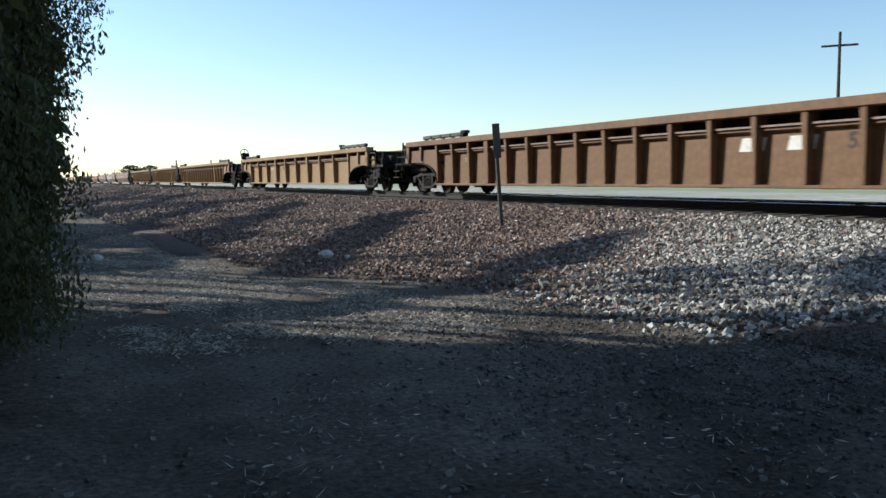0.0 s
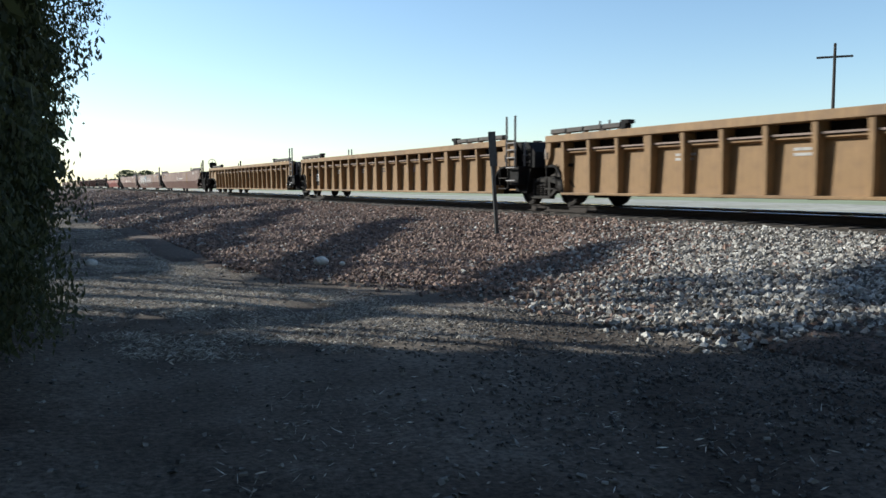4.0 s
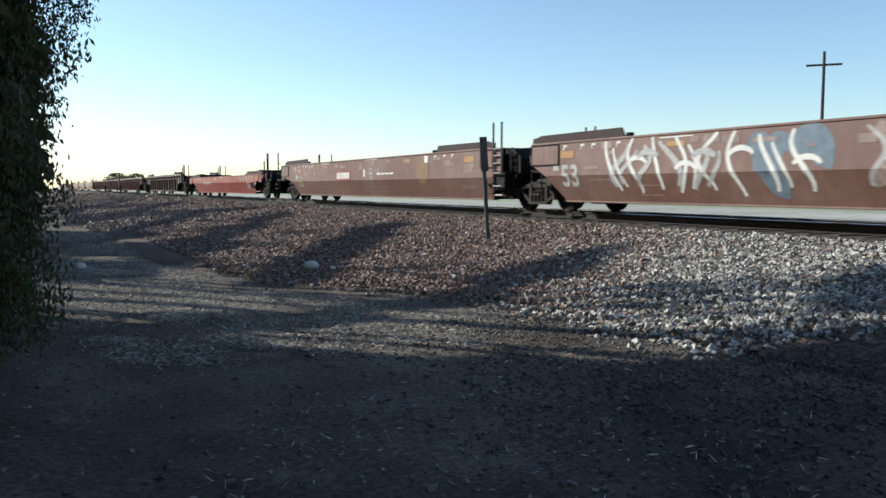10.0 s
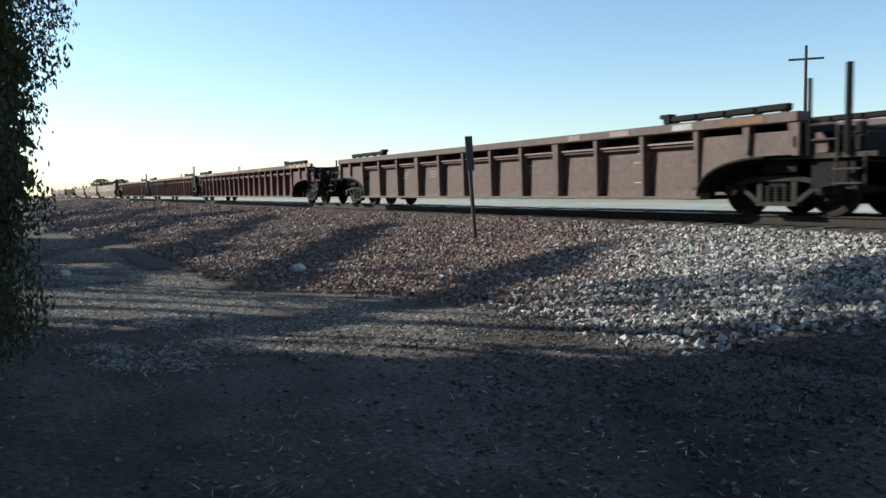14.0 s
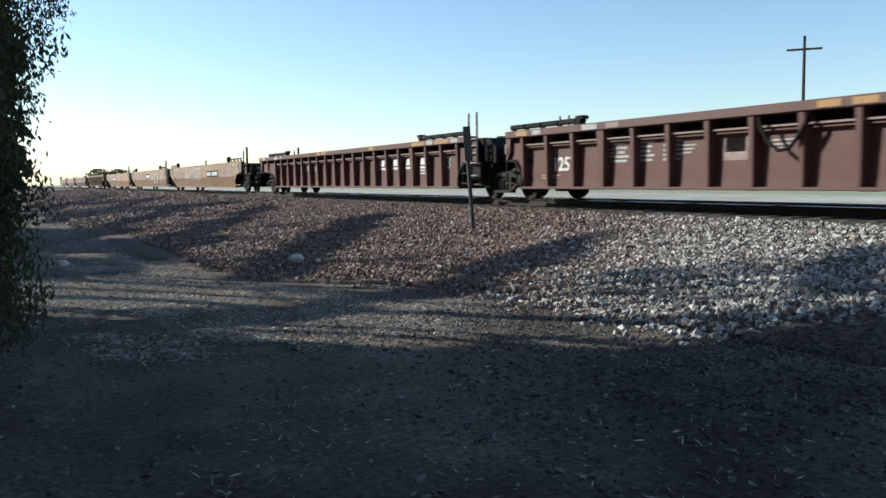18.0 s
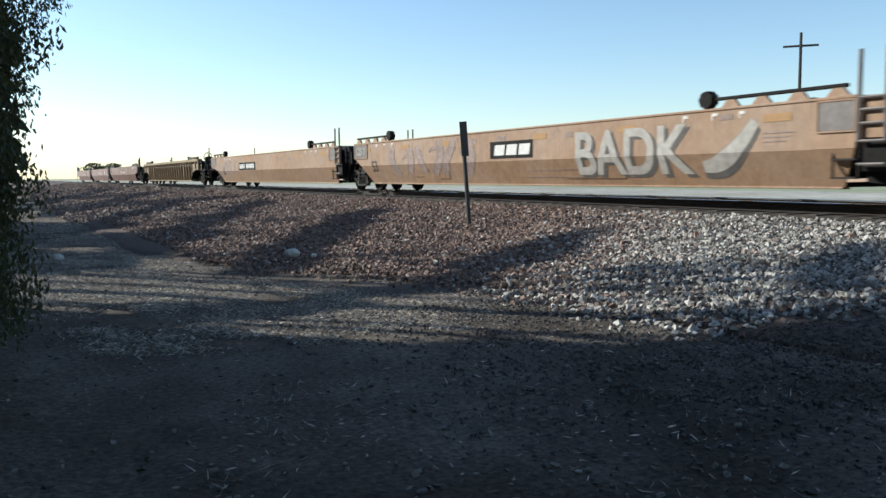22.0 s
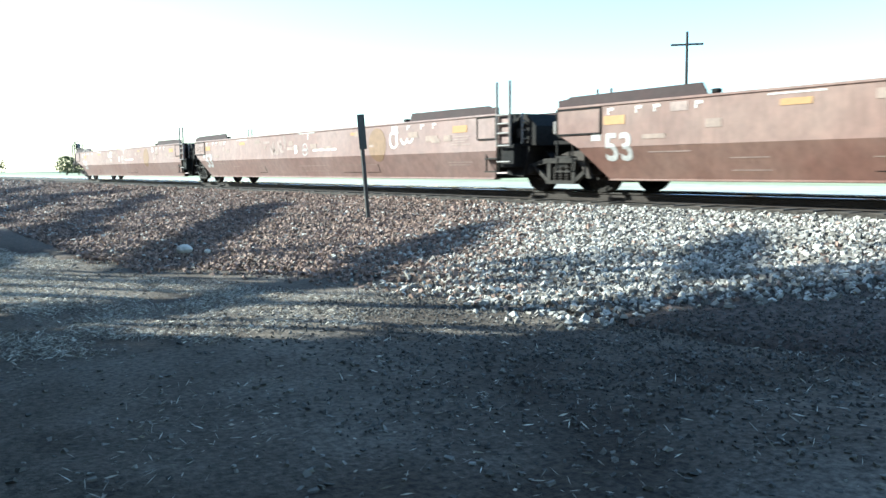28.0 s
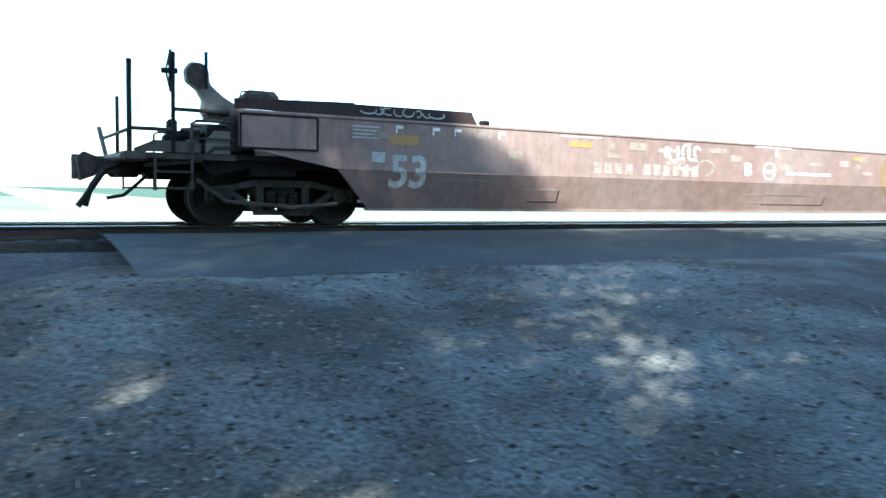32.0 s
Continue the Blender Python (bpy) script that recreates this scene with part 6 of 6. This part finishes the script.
def stones(name, xy, z, size, flat, rng, mat, label, category):
    """Angular stones, each a crooked block."""
    n = len(xy)
    c = CORNERS[None] * rng.uniform(0.35, 1.0, (n, 8, 3)) * (size[:, None] * rng.uniform(0.5, 1.55, (n, 3)))[:, None, :]
    c[:, :, 2] *= flat
    q = rng.normal(0, 1, (n, 4))
    if flat < 0.7:
        q[:, 1:3] *= 0.15
    q /= np.linalg.norm(q, axis=1)[:, None]
    w, x, y, zz = q.T
    R = np.stack([1 - 2 * (y * y + zz * zz), 2 * (x * y - w * zz), 2 * (x * zz + w * y), 2 * (x * y + w * zz), 1 - 2 * (x * x + zz * zz), 2 * (y * zz - w * x), 2 * (x * zz - w * y), 2 * (y * zz + w * x), 1 - 2 * (x * x + y * y)], 1).reshape(n, 3, 3)
    v = np.einsum("nij,nkj->nki", R, c) + np.concatenate([xy, z[:, None]], 1)[:, None, :]
    f = (FACES[None] + 8 * np.arange(n)[:, None, None]).reshape(-1, 4)
    ob = quads(name, v.reshape(-1, 3), f, mat)
    return tagged(ob, label, category, kind="stuff")


rng = np.random.default_rng(7)


def scatter(n, x0, x1, y0, y1):
    return np.stack([rng.uniform(x0, x1, n), rng.uniform(y0, y1, n)], 1)


def heights(xy, fz):
    return np.array([fz(x, y) for x, y in xy])


near = scatter(60000, 3.4, 11.35, -1.3, 14.0)
mid = scatter(30000, 3.0, 11.35, 14.0, 30.0)
far = scatter(9000, 2.0, 11.35, 30.0, 60.0)
last = scatter(6000, 1.0, 11.35, 60.0, 150.0)
xy = np.concatenate([near, mid, far, last])
size = np.concatenate([0.016 + 0.024 * rng.random(len(near)) ** 1.3, 0.017 + 0.022 * rng.random(len(mid)) ** 1.4, rng.uniform(0.03, 0.055, len(far)), rng.uniform(0.05, 0.09, len(last))])
toe = np.array([bank_foot(y) for y in xy[:, 1]])
keep = (xy[:, 0] > toe - 0.15 - 0.5 * (xy[:, 1] > 13.0) + 0.3 * np.sin(xy[:, 1] * 0.9) + 0.25 * np.sin(xy[:, 1] * 2.3)) | (rng.random(len(xy)) < 0.35 * np.clip(xy[:, 0] - toe + 0.9, 0, 1))
keep &= rng.random(len(xy)) < np.clip((xy[:, 1] - 4.9 + 0.72 * (xy[:, 0] - 6.0) + 0.4 * np.sin(xy[:, 0] * 1.7)) / 1.3 + 0.12, 0.0, 1.0)
xy, size = xy[keep], size[keep]
zz = np.maximum(heights(xy, ballast_z), heights(xy, ground_z)) + size * 0.3
brown = rng.random(len(xy)) < np.clip((xy[:, 1] + 0.7 * (9.5 - xy[:, 0]) - 8.5) / 5.0, 0.04, 0.93)
stones("ballast_stones", xy[~brown], zz[~brown], size[~brown], 0.85, rng, M_STONES_GREY, "clean grey crushed stone on the bank", "ballast")
stones("ballast_stones", xy[brown], zz[brown], size[brown], 0.85, rng, M_STONES_BROWN, "dusty brown crushed stone on the bank", "ballast")


def straw(n, x0, x1, y0, y1, size, label, thin=-1.0):
    """Dry stalks and leaf litter lying flat."""
    p = scatter(n, x0, x1, y0, y1)
    p = p[np.array([noise.noise((x * 0.9, y * 0.6, 3)) + 0.6 * noise.noise((x * 2.2, y * 1.6, 8)) > thin + 0.22 * random.Random(int(x * 9973 + y * 7919)).gauss(0, 1) + max(0.0, 0.6 - abs(y - y0) * 0.5) + 0.35 * max(0.0, 1.6 - x) * (y < 11.0) + 0.9 * max(0.0, x - 4.6 + 0.4 * min(5.0, max(0.0, y - 8.0))) * (y > 6.5) for x, y in p])]
    n = len(p)
    z = heights(p, ground_z) + 0.012
    ang, ln, wd = rng.normal(0, 0.9, n), size * rng.uniform(0.3, 1.3, n), size * rng.uniform(0.03, 0.09, n)
    d = np.stack([np.cos(ang) * ln, np.sin(ang) * ln, rng.normal(0, 0.4, n) * ln], 1)
    u = np.stack([-np.sin(ang) * wd, np.cos(ang) * wd, rng.normal(0, 1.0, n) * wd], 1)
    c = np.concatenate([p, z[:, None]], 1)
    v = np.stack([c - d, c - u, c + d, c + u], 1).reshape(-1, 3)
    tagged(quads("straw", v, np.arange(4 * n).reshape(n, 4), M_STRAW), label, "dry grass", kind="stuff")


# Dense pale straw adds brightness to the lit strip; the shaded dirt gets little.
straw(210000, -1.5, 6.8, 6.6, 17.0, 0.034, "dry straw and leaf litter on the sunlit dirt", -0.1)
straw(10000, -3.0, 8.0, 2.0, 8.0, 0.035, "dry straw and leaf litter on the shaded dirt", 0.18)
straw(30000, -2.0, 5.0, 14.0, 30.0, 0.042, "dry straw and litter along the path", -0.05)
straw(3500, 1.5, 9.0, -9.0, 3.0, 0.035, "dead leaves and straw on the gravel lot")


def rock(x, y, r, seed, label):
    r0 = random.Random(seed)
    bm = bmesh.new()
    bmesh.ops.create_icosphere(bm, subdivisions=2, radius=r)
    for v in bm.verts:
        v.co *= 0.8 + 0.4 * noise.noise(v.co * 4 + Vector((seed, 0, 0)))
        v.co.z *= 0.7
    ob = new("rock", bm_mesh("rock", bm, M_ROCK))
    ob.location = (x, y, max(ground_z(x, y), ballast_z(x, y)) + r * 0.6)
    tagged(ob, label, "rock")


rock(4.45, 13.6, 0.15, 3, "pale stone lying at the foot of the bank")
rock(4.75, 13.3, 0.07, 5, "small pale stone beside a larger one")
rock(0.9, 16.3, 0.13, 6, "pale stone at the path's edge")
g2 = scatter(20000, 2.2, 9.0, 2.0, 8.2)
g2 = g2[rng.random(len(g2)) < np.clip((g2[:, 0] - 2.2 + 0.5 * np.sin(g2[:, 1] * 1.9)) / 3.0, 0, 1)]
gs2 = rng.uniform(0.006, 0.018, len(g2))
stones("gravel", g2, np.maximum(heights(g2, ground_z), heights(g2, ballast_z) * (g2[:, 0] > 5.8) - 9.0 * (g2[:, 0] <= 5.8)) + gs2 * 0.2, gs2, 0.7, rng, M_STONES_SHADED, "loose grey stone spread over the dirt", "gravel")
g = np.concatenate([scatter(5000, -2.5, 8.6, 2.0, 14.0), scatter(6000, 2.0, 9.0, -9.0, 2.0), scatter(2500, -1.5, 6.0, 14.0, 34.0)])
gs = rng.uniform(0.006, 0.022, len(g)) * np.where(rng.random(len(g)) < 0.04, 1.4, 1.0)
stones("gravel", g, heights(g, ground_z) + gs * 0.2, gs, 0.55, rng, M_PEBBLE, "scattered pale gravel on the dirt", "gravel")


# ---- movement of the train ----
SPEED = 14.51


def motions():
    for car, mid in UNITS:
        walk(car, [(t, pose(TRACK_X, mid - SPEED * (t - 31.0), 0)) for t in (0.0, 16.0, 32.0)])


motions()
